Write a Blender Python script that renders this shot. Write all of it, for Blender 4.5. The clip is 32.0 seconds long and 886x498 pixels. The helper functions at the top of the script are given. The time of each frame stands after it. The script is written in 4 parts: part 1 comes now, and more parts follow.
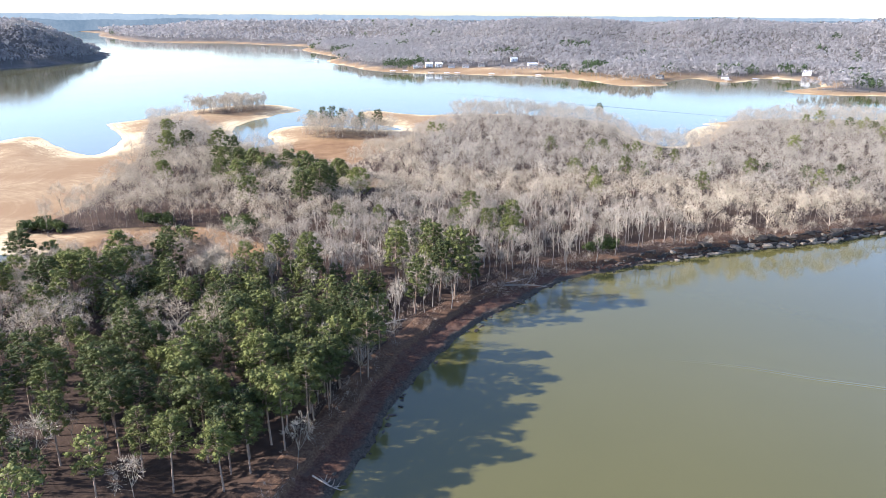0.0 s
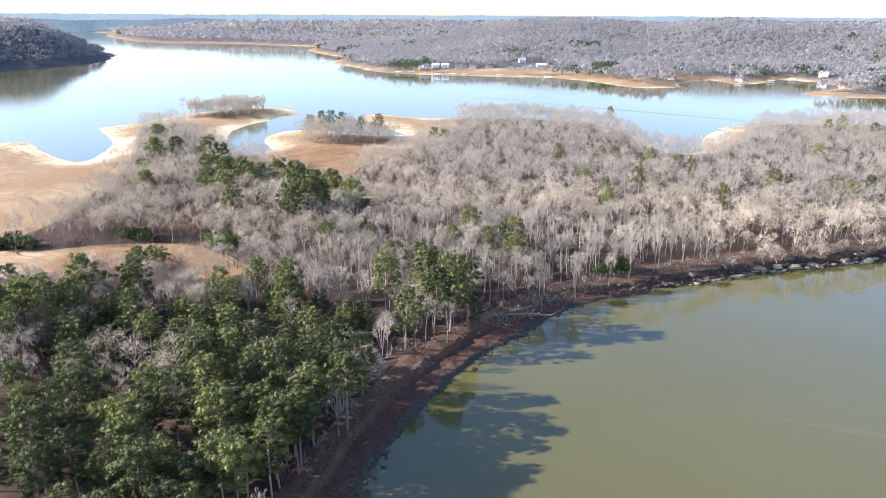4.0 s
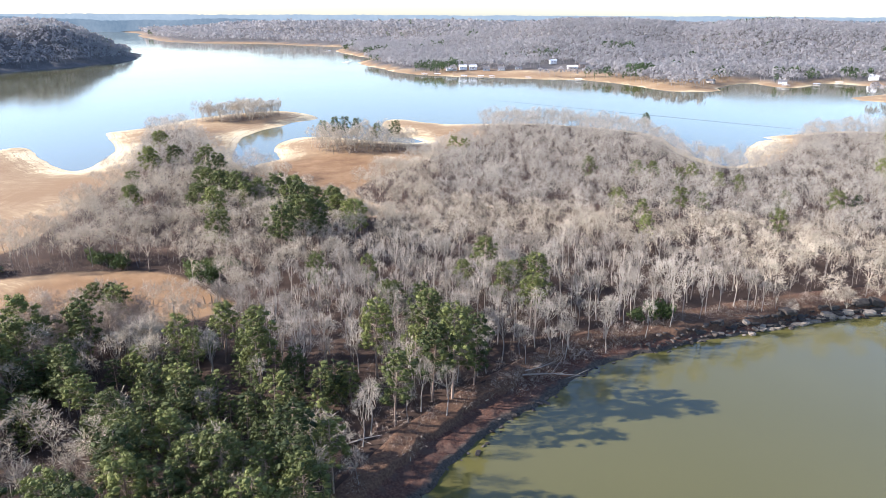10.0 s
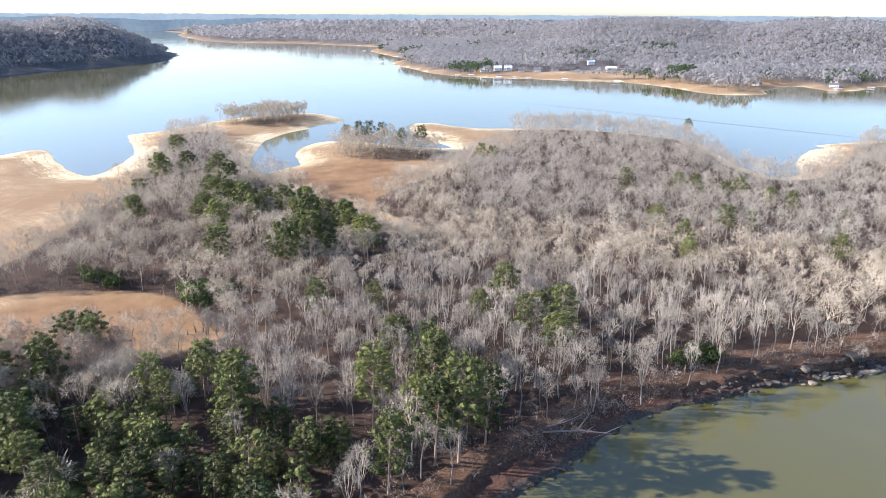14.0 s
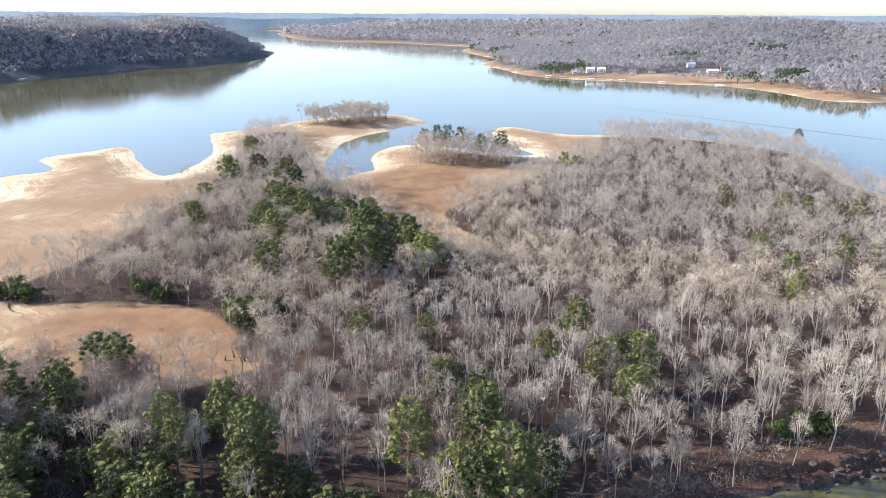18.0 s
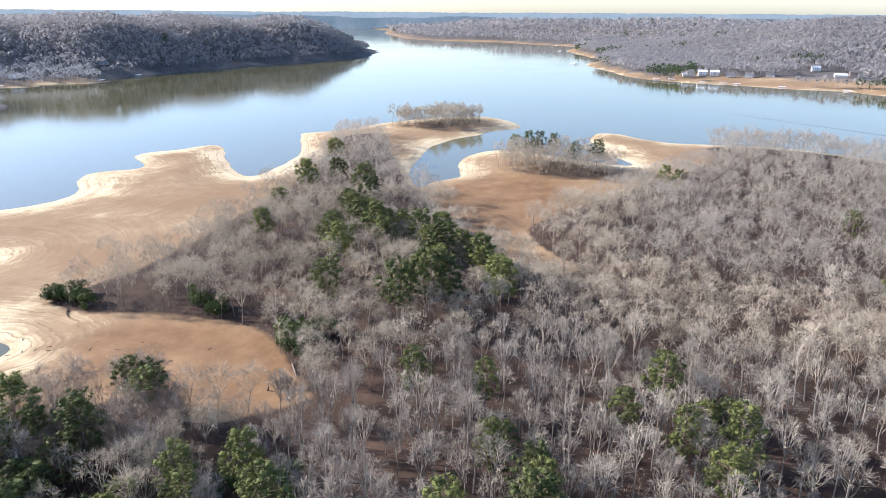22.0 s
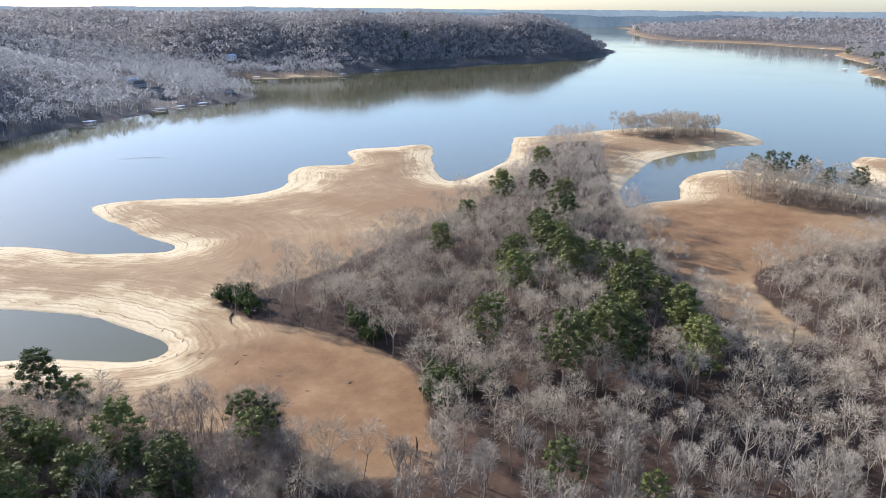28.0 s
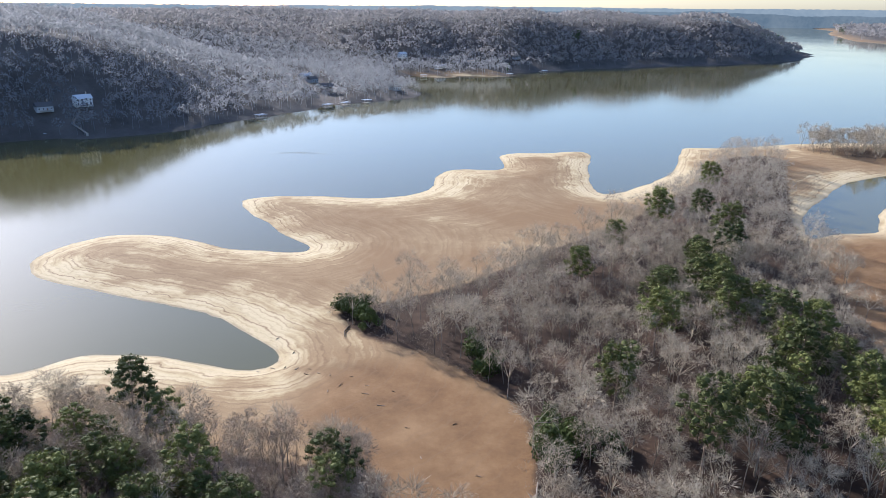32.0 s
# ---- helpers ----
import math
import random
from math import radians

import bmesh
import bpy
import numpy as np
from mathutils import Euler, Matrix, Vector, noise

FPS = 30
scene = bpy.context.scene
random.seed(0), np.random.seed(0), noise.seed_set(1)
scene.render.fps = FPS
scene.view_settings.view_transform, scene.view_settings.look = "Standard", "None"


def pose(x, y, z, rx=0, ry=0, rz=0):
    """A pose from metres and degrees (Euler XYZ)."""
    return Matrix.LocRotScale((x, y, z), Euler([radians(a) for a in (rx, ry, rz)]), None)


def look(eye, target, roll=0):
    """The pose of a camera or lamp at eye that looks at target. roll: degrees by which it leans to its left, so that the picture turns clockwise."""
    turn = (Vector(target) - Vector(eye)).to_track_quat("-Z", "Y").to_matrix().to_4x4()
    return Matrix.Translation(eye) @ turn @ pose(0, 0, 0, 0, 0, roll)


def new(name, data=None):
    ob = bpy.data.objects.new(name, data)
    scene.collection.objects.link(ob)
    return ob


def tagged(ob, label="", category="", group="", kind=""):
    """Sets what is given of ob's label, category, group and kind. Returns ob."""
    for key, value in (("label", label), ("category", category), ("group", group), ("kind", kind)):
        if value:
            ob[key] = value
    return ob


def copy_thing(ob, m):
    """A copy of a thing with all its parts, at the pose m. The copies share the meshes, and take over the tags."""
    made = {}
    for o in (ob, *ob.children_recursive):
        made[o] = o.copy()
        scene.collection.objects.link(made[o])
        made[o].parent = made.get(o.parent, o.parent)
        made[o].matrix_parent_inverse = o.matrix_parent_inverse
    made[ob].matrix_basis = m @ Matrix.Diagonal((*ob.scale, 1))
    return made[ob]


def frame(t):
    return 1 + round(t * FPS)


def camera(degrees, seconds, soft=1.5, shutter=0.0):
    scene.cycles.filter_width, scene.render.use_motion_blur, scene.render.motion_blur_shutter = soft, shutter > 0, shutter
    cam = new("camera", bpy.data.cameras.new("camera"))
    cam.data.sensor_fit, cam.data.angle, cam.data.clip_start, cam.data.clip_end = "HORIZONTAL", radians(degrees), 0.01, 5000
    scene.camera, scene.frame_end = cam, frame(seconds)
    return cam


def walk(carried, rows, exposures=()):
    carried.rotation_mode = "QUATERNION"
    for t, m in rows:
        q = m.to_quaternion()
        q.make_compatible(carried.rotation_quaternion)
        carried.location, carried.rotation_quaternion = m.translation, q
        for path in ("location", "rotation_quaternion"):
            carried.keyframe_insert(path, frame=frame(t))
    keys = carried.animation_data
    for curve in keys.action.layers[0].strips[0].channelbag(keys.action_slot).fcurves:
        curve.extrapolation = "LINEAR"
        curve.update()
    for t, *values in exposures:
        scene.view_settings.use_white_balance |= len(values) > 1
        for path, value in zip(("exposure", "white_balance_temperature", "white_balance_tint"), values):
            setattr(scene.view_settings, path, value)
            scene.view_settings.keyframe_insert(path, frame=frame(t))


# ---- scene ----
cam = camera(63.59, 32.0, soft=0.7)
PATH = [
    (0, pose(-0.04, 0.02, 99.95, 71.859, -0.352, 0.175)),
    (1, pose(1.11, 6.56, 100.06, 71.854, -0.334, 0.351)),
    (2, pose(2.19, 13.28, 100.11, 71.851, -0.319, 0.545)),
    (3, pose(3.23, 20.14, 100.12, 71.850, -0.306, 0.741)),
    (3.5, pose(3.75, 23.61, 100.12, 71.849, -0.300, 0.812)),
    (5.5, pose(5.80, 37.72, 100.05, 71.849, -0.282, 1.175)),
    (6, pose(6.32, 41.29, 100.02, 71.849, -0.279, 1.286)),
    (6.5, pose(6.85, 44.86, 100.00, 71.849, -0.276, 1.360)),
    (7, pose(7.38, 48.45, 99.97, 71.848, -0.274, 1.599)),
    (8, pose(8.47, 55.64, 99.92, 71.847, -0.270, 2.173)),
    (9, pose(9.57, 62.85, 99.87, 71.845, -0.268, 2.732)),
    (10, pose(10.68, 70.05, 99.83, 71.841, -0.267, 3.333)),
    (11, pose(11.80, 77.26, 99.79, 71.835, -0.268, 3.901)),
    (12, pose(12.90, 84.45, 99.77, 71.827, -0.270, 4.453)),
    (13, pose(13.98, 91.62, 99.76, 71.817, -0.274, 5.027)),
    (13.5, pose(14.49, 95.19, 99.75, 71.812, -0.276, 5.525)),
    (14, pose(15.00, 98.77, 99.75, 71.805, -0.278, 6.275)),
    (14.5, pose(15.49, 102.33, 99.75, 71.798, -0.281, 7.168)),
    (16.5, pose(17.20, 116.51, 99.77, 71.764, -0.294, 10.695)),
    (17, pose(17.56, 120.04, 99.77, 71.753, -0.298, 11.644)),
    (18, pose(18.16, 127.07, 99.78, 71.731, -0.307, 13.562)),
    (19, pose(18.60, 134.05, 99.79, 71.705, -0.316, 15.481)),
    (20, pose(18.86, 141.00, 99.80, 71.677, -0.325, 17.462)),
    (21, pose(18.90, 147.90, 99.80, 71.647, -0.336, 19.501)),
    (22, pose(18.71, 154.76, 99.79, 71.614, -0.347, 21.768)),
    (23, pose(18.28, 161.55, 99.78, 71.578, -0.358, 24.501)),
    (24, pose(17.57, 168.28, 99.76, 71.541, -0.369, 27.436)),
    (25, pose(16.58, 174.93, 99.72, 71.501, -0.381, 30.560)),
    (25.5, pose(15.98, 178.22, 99.70, 71.481, -0.387, 32.135)),
    (27.5, pose(12.82, 191.12, 99.61, 71.396, -0.410, 38.603)),
    (28, pose(11.85, 194.26, 99.59, 71.374, -0.416, 40.257)),
    (29, pose(9.66, 200.44, 99.54, 71.330, -0.428, 43.578)),
    (30, pose(7.19, 206.45, 99.49, 71.285, -0.439, 46.964)),
    (31, pose(4.43, 212.25, 99.47, 71.240, -0.450, 50.380)),
    (32, pose(1.40, 217.82, 99.46, 71.196, -0.461, 53.754)),
]
EXPOSURES = [(0, 1.80, 6020, 16), (14, 1.67, 6020, 16), (25, 1.34, 6000, 15), (32, 1.03, 5900, 14)]
walk(cam, PATH, EXPOSURES)

# ---------------------------------------------------------------- light
world = bpy.data.worlds.new("sky")
scene.world = world
world.use_nodes = True
wn = world.node_tree.nodes
wl = world.node_tree.links
SUN_EL, SUN_AZ = radians(23.5), radians(-96.0)      # azimuth from +y towards +x
sky = wn.new("ShaderNodeTexSky")
sky.sky_type = "NISHITA"
sky.sun_disc = False
sky.sun_elevation = SUN_EL
sky.sun_rotation = SUN_AZ
sky.altitude = 200
sky.air_density, sky.dust_density, sky.ozone_density = 1.0, 0.88, 1.7
wn["Background"].inputs["Strength"].default_value = 0.106
tint = wn.new("ShaderNodeMix")
tint.data_type, tint.blend_type = "RGBA", "MULTIPLY"
tint.inputs[0].default_value, tint.inputs[7].default_value = 1.0, (0.955, 0.988, 1.085, 1)
wl.new(sky.outputs[0], tint.inputs[6])
wl.new(tint.outputs[2], wn["Background"].inputs["Color"])
sun_to = Vector((math.sin(SUN_AZ) * math.cos(SUN_EL), math.cos(SUN_AZ) * math.cos(SUN_EL), math.sin(SUN_EL)))
sun = new("sun", bpy.data.lights.new("sun", "SUN"))
sun.data.energy, sun.data.angle, sun.data.color = 5.0, radians(0.55), (1.0, 0.94, 0.86)
sun.matrix_world = look((0, 0, 0), -sun_to)


# ---------------------------------------------------------------- materials
def material(name, rough=0.9):
    m = bpy.data.materials.new(name)
    m.use_nodes = True
    b = m.node_tree.nodes["Principled BSDF"]
    b.inputs["Roughness"].default_value = rough
    b.inputs["Specular IOR Level"].default_value = 0.2
    return m, m.node_tree.nodes, m.node_tree.links, b


def noise_node(n, l, scale, detail=6.0, vector=None, rough=0.6):
    t = n.new("ShaderNodeTexNoise")
    t.inputs["Scale"].default_value, t.inputs["Detail"].default_value = scale, detail
    t.inputs["Roughness"].default_value = rough
    if vector is None:
        g = n.new("ShaderNodeNewGeometry")
        vector = g.outputs["Position"]
    l.new(vector, t.inputs["Vector"])
    return t.outputs["Fac"]


def ramp(n, l, fac, stops):
    r = n.new("ShaderNodeValToRGB")
    e = r.color_ramp.elements
    while len(e) < len(stops):
        e.new(0.5)
    for el, (p, c) in zip(e, stops):
        el.position, el.color = p, (*c, 1) if len(c) == 3 else c
    l.new(fac, r.inputs["Fac"])
    return r.outputs["Color"]


def mix(n, l, fac, a, b, kind="MIX"):
    m = n.new("ShaderNodeMix")
    m.data_type, m.blend_type = "RGBA", kind
    for sock, v in ((m.inputs[0], fac), (m.inputs[6], a), (m.inputs[7], b)):
        if isinstance(v, (int, float)):
            sock.default_value = v
        elif isinstance(v, tuple):
            sock.default_value = (*v, 1)
        else:
            l.new(v, sock)
    return m.outputs[2]


def calc(n, l, op, a, b=0.0, clamp=False):
    m = n.new("ShaderNodeMath")
    m.operation, m.use_clamp = op, clamp
    for sock, v in ((m.inputs[0], a), (m.inputs[1], b)):
        if isinstance(v, (int, float)):
            sock.default_value = v
        else:
            l.new(v, sock)
    return m.outputs[0]


def bump(n, l, b, height, strength, distance):
    k = n.new("ShaderNodeBump")
    k.inputs["Strength"].default_value, k.inputs["Distance"].default_value = strength, distance
    l.new(height, k.inputs["Height"])
    l.new(k.outputs["Normal"], b.inputs["Normal"])


def attribute(n, name):
    a = n.new("ShaderNodeAttribute")
    a.attribute_name = name
    return a.outputs["Fac"]


def ground_material():
    m, n, l, b = material("ground")
    b.inputs["Specular IOR Level"].default_value = 0.1
    wood, shore, red, far, low = (attribute(n, k) for k in ("wood", "shore", "red", "far", "low"))
    big = noise_node(n, l, 0.018, 5)
    mid = noise_node(n, l, 0.12, 6)
    fine = noise_node(n, l, 1.3, 6)
    # dried sand: pale near the water, browner silt further up, strand lines along the old water levels
    fac = calc(n, l, "ADD", calc(n, l, "MULTIPLY", calc(n, l, "MINIMUM", shore, 32.0), 0.026), calc(n, l, "MULTIPLY", big, 2.1))
    fac = calc(n, l, "ADD", calc(n, l, "SUBTRACT", fac, 1.12), calc(n, l, "MULTIPLY", calc(n, l, "SUBTRACT", mid, 0.5), 0.9), True)
    # streaks left by the sinking water, drawn out along the shore
    flow, place = n.new("ShaderNodeCombineXYZ"), n.new("ShaderNodeSeparateXYZ")
    l.new(n.new("ShaderNodeNewGeometry").outputs["Position"], place.inputs[0])
    l.new(calc(n, l, "MULTIPLY", calc(n, l, "ADD", shore, calc(n, l, "MULTIPLY", mid, 5.0)), 0.45), flow.inputs[0])
    l.new(calc(n, l, "MULTIPLY", place.outputs["X"], 0.03), flow.inputs[1])
    l.new(calc(n, l, "MULTIPLY", place.outputs["Y"], 0.03), flow.inputs[2])
    streak = noise_node(n, l, 1.0, 5, flow.outputs[0], 0.65)
    fac = calc(n, l, "ADD", fac, calc(n, l, "MULTIPLY", calc(n, l, "SUBTRACT", streak, 0.5), 1.1), True)
    sand = ramp(n, l, fac, [(0.0, (0.55, 0.45, 0.285)), (0.22, (0.46, 0.36, 0.212)), (0.42, (0.32, 0.228, 0.13)), (0.7, (0.265, 0.18, 0.101)), (1.0, (0.235, 0.149, 0.08))])
    silt = ramp(n, l, noise_node(n, l, 0.07, 7, rough=0.7), [(0.3, (0.12, 0.066, 0.033)), (0.5, (0.19, 0.108, 0.052)), (0.7, (0.26, 0.16, 0.083))])
    sand = mix(n, l, low, sand, silt)
    warped = calc(n, l, "ADD", shore, calc(n, l, "MULTIPLY", mid, 7.0))
    lines = calc(n, l, "SINE", calc(n, l, "MULTIPLY", warped, 2.9))
    lines2 = calc(n, l, "SINE", calc(n, l, "MULTIPLY", warped, 0.83))
    lmask = calc(n, l, "MULTIPLY", calc(n, l, "POWER", calc(n, l, "MAXIMUM", lines, 0.0), 2.0), calc(n, l, "ADD", calc(n, l, "MAXIMUM", lines2, 0.0), 0.35))
    lmask = calc(n, l, "MULTIPLY", lmask, ramp(n, l, noise_node(n, l, 0.045, 4), [(0.27, (0, 0, 0)), (0.45, (1, 1, 1))]))
    lmask = calc(n, l, "MULTIPLY", lmask, ramp(n, l, calc(n, l, "MULTIPLY", shore, 0.025), [(0.35, (1, 1, 1)), (0.95, (0.5, 0.5, 0.5))]))
    sand = mix(n, l, calc(n, l, "MULTIPLY", lmask, 0.6), sand, (0.20, 0.128, 0.075))
    specks = ramp(n, l, noise_node(n, l, 0.7, 8, rough=0.8), [(0.34, (1, 1, 1)), (0.46, (0, 0, 0))])
    sand = mix(n, l, calc(n, l, "MULTIPLY", specks, 0.35), sand, (0.17, 0.105, 0.06))
    wetf = calc(n, l, "MULTIPLY", ramp(n, l, calc(n, l, "MULTIPLY", shore, 0.55), [(0.0, (1, 1, 1)), (0.45, (0.8, 0.8, 0.8)), (0.85, (0, 0, 0))]), 0.55)
    sand = mix(n, l, wetf, sand, (0.15, 0.105, 0.066))
    # leaf litter with soil
    litter = ramp(n, l, mid, [(0.3, (0.026, 0.017, 0.012)), (0.5, (0.052, 0.033, 0.023)), (0.72, (0.105, 0.066, 0.044))])
    litter = mix(n, l, calc(n, l, "MULTIPLY", fine, 0.55), litter, (0.058, 0.04, 0.029))
    soil = ramp(n, l, fine, [(0.3, (0.06, 0.028, 0.018)), (0.5, (0.15, 0.068, 0.04)), (0.72, (0.26, 0.135, 0.08))])
    farc = ramp(n, l, noise_node(n, l, 0.03, 8, rough=0.75), [(0.3, (0.07, 0.062, 0.055)), (0.5, (0.115, 0.103, 0.092)), (0.7, (0.17, 0.152, 0.135))])
    edge = calc(n, l, "ADD", wood, calc(n, l, "MULTIPLY", calc(n, l, "SUBTRACT", mid, 0.5), 0.9), True)
    edge = ramp(n, l, edge, [(0.3, (0, 0, 0)), (0.6, (1, 1, 1))])
    c = mix(n, l, edge, sand, litter)
    c = mix(n, l, red, c, soil)
    c = mix(n, l, far, c, farc)
    l.new(c, b.inputs["Base Color"])
    bump(n, l, b, fine, 0.5, 0.25)
    return m


def water_material():
    m, n, l, b = material("water", 0.06)
    b.inputs["Base Color"].default_value = (0.125, 0.125, 0.05, 1)
    b.inputs["IOR"].default_value = 1.5
    b.inputs["Specular IOR Level"].default_value = 0.5
    big = noise_node(n, l, 0.006, 4)
    c = ramp(n, l, big, [(0.3, (0.084, 0.077, 0.024)), (0.7, (0.101, 0.09, 0.03))])
    l.new(c, b.inputs["Base Color"])
    rip = noise_node(n, l, 0.9, 3)
    l.new(ramp(n, l, big, [(0.3, (0.035, 0.035, 0.035)), (0.7, (0.10, 0.10, 0.10))]), b.inputs["Roughness"])
    bump(n, l, b, rip, 0.06, 0.2)
    return m


def bark_material(name, dark, light):
    m, n, l, b = material(name)
    info = n.new("ShaderNodeObjectInfo")
    geo = n.new("ShaderNodeNewGeometry")
    r = calc(n, l, "ADD", calc(n, l, "MULTIPLY", info.outputs["Random"], 0.4), calc(n, l, "MULTIPLY", geo.outputs["Random Per Island"], 0.25))
    f = calc(n, l, "ADD", r, calc(n, l, "MULTIPLY", noise_node(n, l, 2.5, 5), 0.5))
    l.new(ramp(n, l, f, [(0.15, dark), (0.9, light)]), b.inputs["Base Color"])
    return m


def thin_sprays(n, l, b, colour, share):
    """Lets light through to the far side of fine sprays."""
    t, k = n.new("ShaderNodeBsdfTranslucent"), n.new("ShaderNodeMixShader")
    l.new(colour, t.inputs["Color"])
    k.inputs[0].default_value = share
    l.new(b.outputs[0], k.inputs[1])
    l.new(t.outputs[0], k.inputs[2])
    l.new(k.outputs[0], n["Material Output"].inputs["Surface"])


def wood_patch_material(name, dark, light, scale, share=0.0):
    """Bark and twigs of a whole wood: tones drift from grove to grove."""
    m, n, l, b = material(name)
    geo = n.new("ShaderNodeNewGeometry")
    f = calc(n, l, "ADD", calc(n, l, "MULTIPLY", geo.outputs["Random Per Island"], 0.12), calc(n, l, "MULTIPLY", noise_node(n, l, scale, 3), 0.5))
    f = calc(n, l, "ADD", f, calc(n, l, "MULTIPLY", noise_node(n, l, 0.15, 1), 0.45))
    c = ramp(n, l, f, [(0.2, dark), (0.85, light)])
    l.new(c, b.inputs["Base Color"])
    if share:
        thin_sprays(n, l, b, c, share)
    return m


def needle_material(name, dark, light):
    m, n, l, b = material(name, 0.75)
    info = n.new("ShaderNodeObjectInfo")
    geo = n.new("ShaderNodeNewGeometry")
    f = calc(n, l, "ADD", calc(n, l, "MULTIPLY", info.outputs["Random"], 0.65), calc(n, l, "MULTIPLY", geo.outputs["Random Per Island"], 0.22))
    c = ramp(n, l, f, [(0.05, dark), (0.95, light)])
    l.new(c, b.inputs["Base Color"])
    thin_sprays(n, l, b, c, 0.15)
    return m


M_GROUND, M_WATER = ground_material(), water_material()
M_BARK = bark_material("grey_bark", (0.11, 0.092, 0.078), (0.33, 0.285, 0.24))
M_TWIG = bark_material("grey_twigs", (0.13, 0.11, 0.086), (0.42, 0.365, 0.29))
M_NEARWOODS = wood_patch_material("brown_grey_woodland", (0.155, 0.128, 0.093), (0.60, 0.51, 0.38), 0.05, 0.1)
# lifted blue-grey: haze over the slope across the lake is put into the colour
M_BANKWOODS = wood_patch_material("haze_tinted_woodland", (0.20, 0.207, 0.217), (0.33, 0.336, 0.345), 0.02, 0.65)
M_WOODS = wood_patch_material("grey_woodland", (0.17, 0.149, 0.125), (0.53, 0.468, 0.372), 0.035, 0.4)
M_FARWOODS = wood_patch_material("far_woodland", (0.20, 0.192, 0.187), (0.38, 0.36, 0.348), 0.009, 0.5)
M_PINEBARK = bark_material("pine_bark", (0.12, 0.08, 0.06), (0.33, 0.25, 0.19))
M_NEEDLE = needle_material("pine_needles", (0.03, 0.041, 0.014), (0.17, 0.18, 0.05))
M_FARGREEN = wood_patch_material("far_evergreens", (0.035, 0.06, 0.03), (0.085, 0.115, 0.05), 0.02, 0.35)
M_BRUSH = wood_patch_material("brown_brushwood", (0.085, 0.066, 0.05), (0.42, 0.34, 0.265), 0.06)
M_TRUNKS = wood_patch_material("woodland_trunks", (0.085, 0.07, 0.058), (0.26, 0.225, 0.19), 0.05)
M_SHRUB = needle_material("evergreen_leaves", (0.03, 0.05, 0.014), (0.10, 0.125, 0.035))

# ---------------------------------------------------------------- plan
SHORE_SOUTH = [(-300, -300), (-170, -200), (-110, -90), (-70, 0), (-45, 70), (-24, 131), (-18, 150), (-9, 181), (7, 216), (31, 247), (48, 265),
               (66, 276), (87, 287), (108, 295), (133, 305), (159, 312), (191, 323), (217, 335), (300, 370), (420, 410), (600, 440)]
SHORE_EAST = [(640, 600), (560, 720), (420, 740), (340, 745), (286, 723), (251, 702), (259, 695), (240, 682), (220, 648), (210, 625), (200, 588), (180, 576),
              (168, 609), (163, 653), (163, 691), (153, 718), (120, 745), (60, 768)]
SHORE_BAR = [(4, 761), (-24, 757), (-47, 768), (-67, 784), (-84, 783), (-88, 764), (-85, 739), (-74, 717), (-62, 686), (-48, 670), (-40, 653), (-62, 652),
             (-90, 662), (-120, 673), (-145, 669), (-154, 645), (-154, 623), (-148, 600), (-140, 581), (-137, 569), (-147, 553), (-149, 538)]
SHORE_SPIT = [(-158, 550), (-170, 571), (-178, 596), (-185, 625), (-193, 658), (-193, 677), (-189, 702), (-179, 728), (-173, 754), (-159, 775), (-160, 796),
              (-185, 827), (-216, 838), (-250, 815), (-278, 770), (-290, 735), (-301, 704), (-318, 679), (-310, 660), (-282, 618), (-268, 589), (-261, 560), (-257, 534), (-258, 521)]
SHORE_FLATS = [(-271, 526), (-284, 538), (-309, 564), (-340, 598), (-354, 602), (-364, 575), (-375, 559), (-374, 543), (-361, 533), (-343, 521), (-342, 509),
               (-352, 499), (-357, 485), (-345, 467), (-329, 453), (-320, 438), (-321, 423), (-326, 408), (-342, 393), (-356, 372), (-362, 355), (-354, 347),
               (-334, 344), (-314, 345), (-289, 343), (-269, 345), (-265, 338), (-276, 326), (-288, 316), (-308, 307)]
SHORE_INLET = [(-325, 295), (-335, 276), (-329, 257), (-319, 246), (-307, 243), (-289, 246), (-271, 257), (-249, 271), (-232, 281), (-218, 288), (-200, 291),
               (-187, 293), (-178, 290), (-178, 282), (-186, 275), (-194, 269), (-202, 263), (-213, 251), (-216, 243), (-215, 232), (-220, 215), (-245, 160), (-290, 40), (-420, -150)]
PENINSULA = SHORE_SOUTH + SHORE_EAST + SHORE_BAR + SHORE_SPIT + SHORE_FLATS + SHORE_INLET

WOOD_SOUTH = [(-260, -300), (-140, -100), (-90, 0), (-60, 70), (-35, 131), (-22, 180), (-5, 217), (20, 252), (42, 269), (62, 279), (87, 291), (108, 299), (159, 316), (217, 339),
              (300, 375), (420, 415), (590, 445)]
WOOD_NORTH = [(620, 600), (540, 710), (420, 725), (330, 728), (290, 705), (262, 655), (235, 610), (205, 570), (172, 562), (158, 605), (155, 650), (150, 700), (120, 730), (60, 752), (8, 740),
              (14, 690), (0, 640), (-20, 590), (-40, 540), (-56, 500), (-62, 470), (-50, 445), (-28, 424)]
WOOD_SPIT = [(-40, 412), (-62, 424), (-84, 446), (-112, 483), (-158, 540), (-190, 592), (-225, 648), (-244, 682), (-262, 690), (-272, 670), (-262, 630), (-232, 555), (-209, 480),
             (-201, 431), (-194, 393), (-190, 361), (-193, 342), (-196, 320), (-175, 320), (-153, 327), (-134, 330), (-120, 330), (-108, 326), (-98, 318), (-87, 308), (-74, 298)]
WOOD_WEST = [(-80, 288), (-94, 274), (-112, 285), (-126, 272), (-146, 256), (-165, 242), (-182, 224), (-205, 190), (-240, 100), (-300, -20), (-380, -150)]
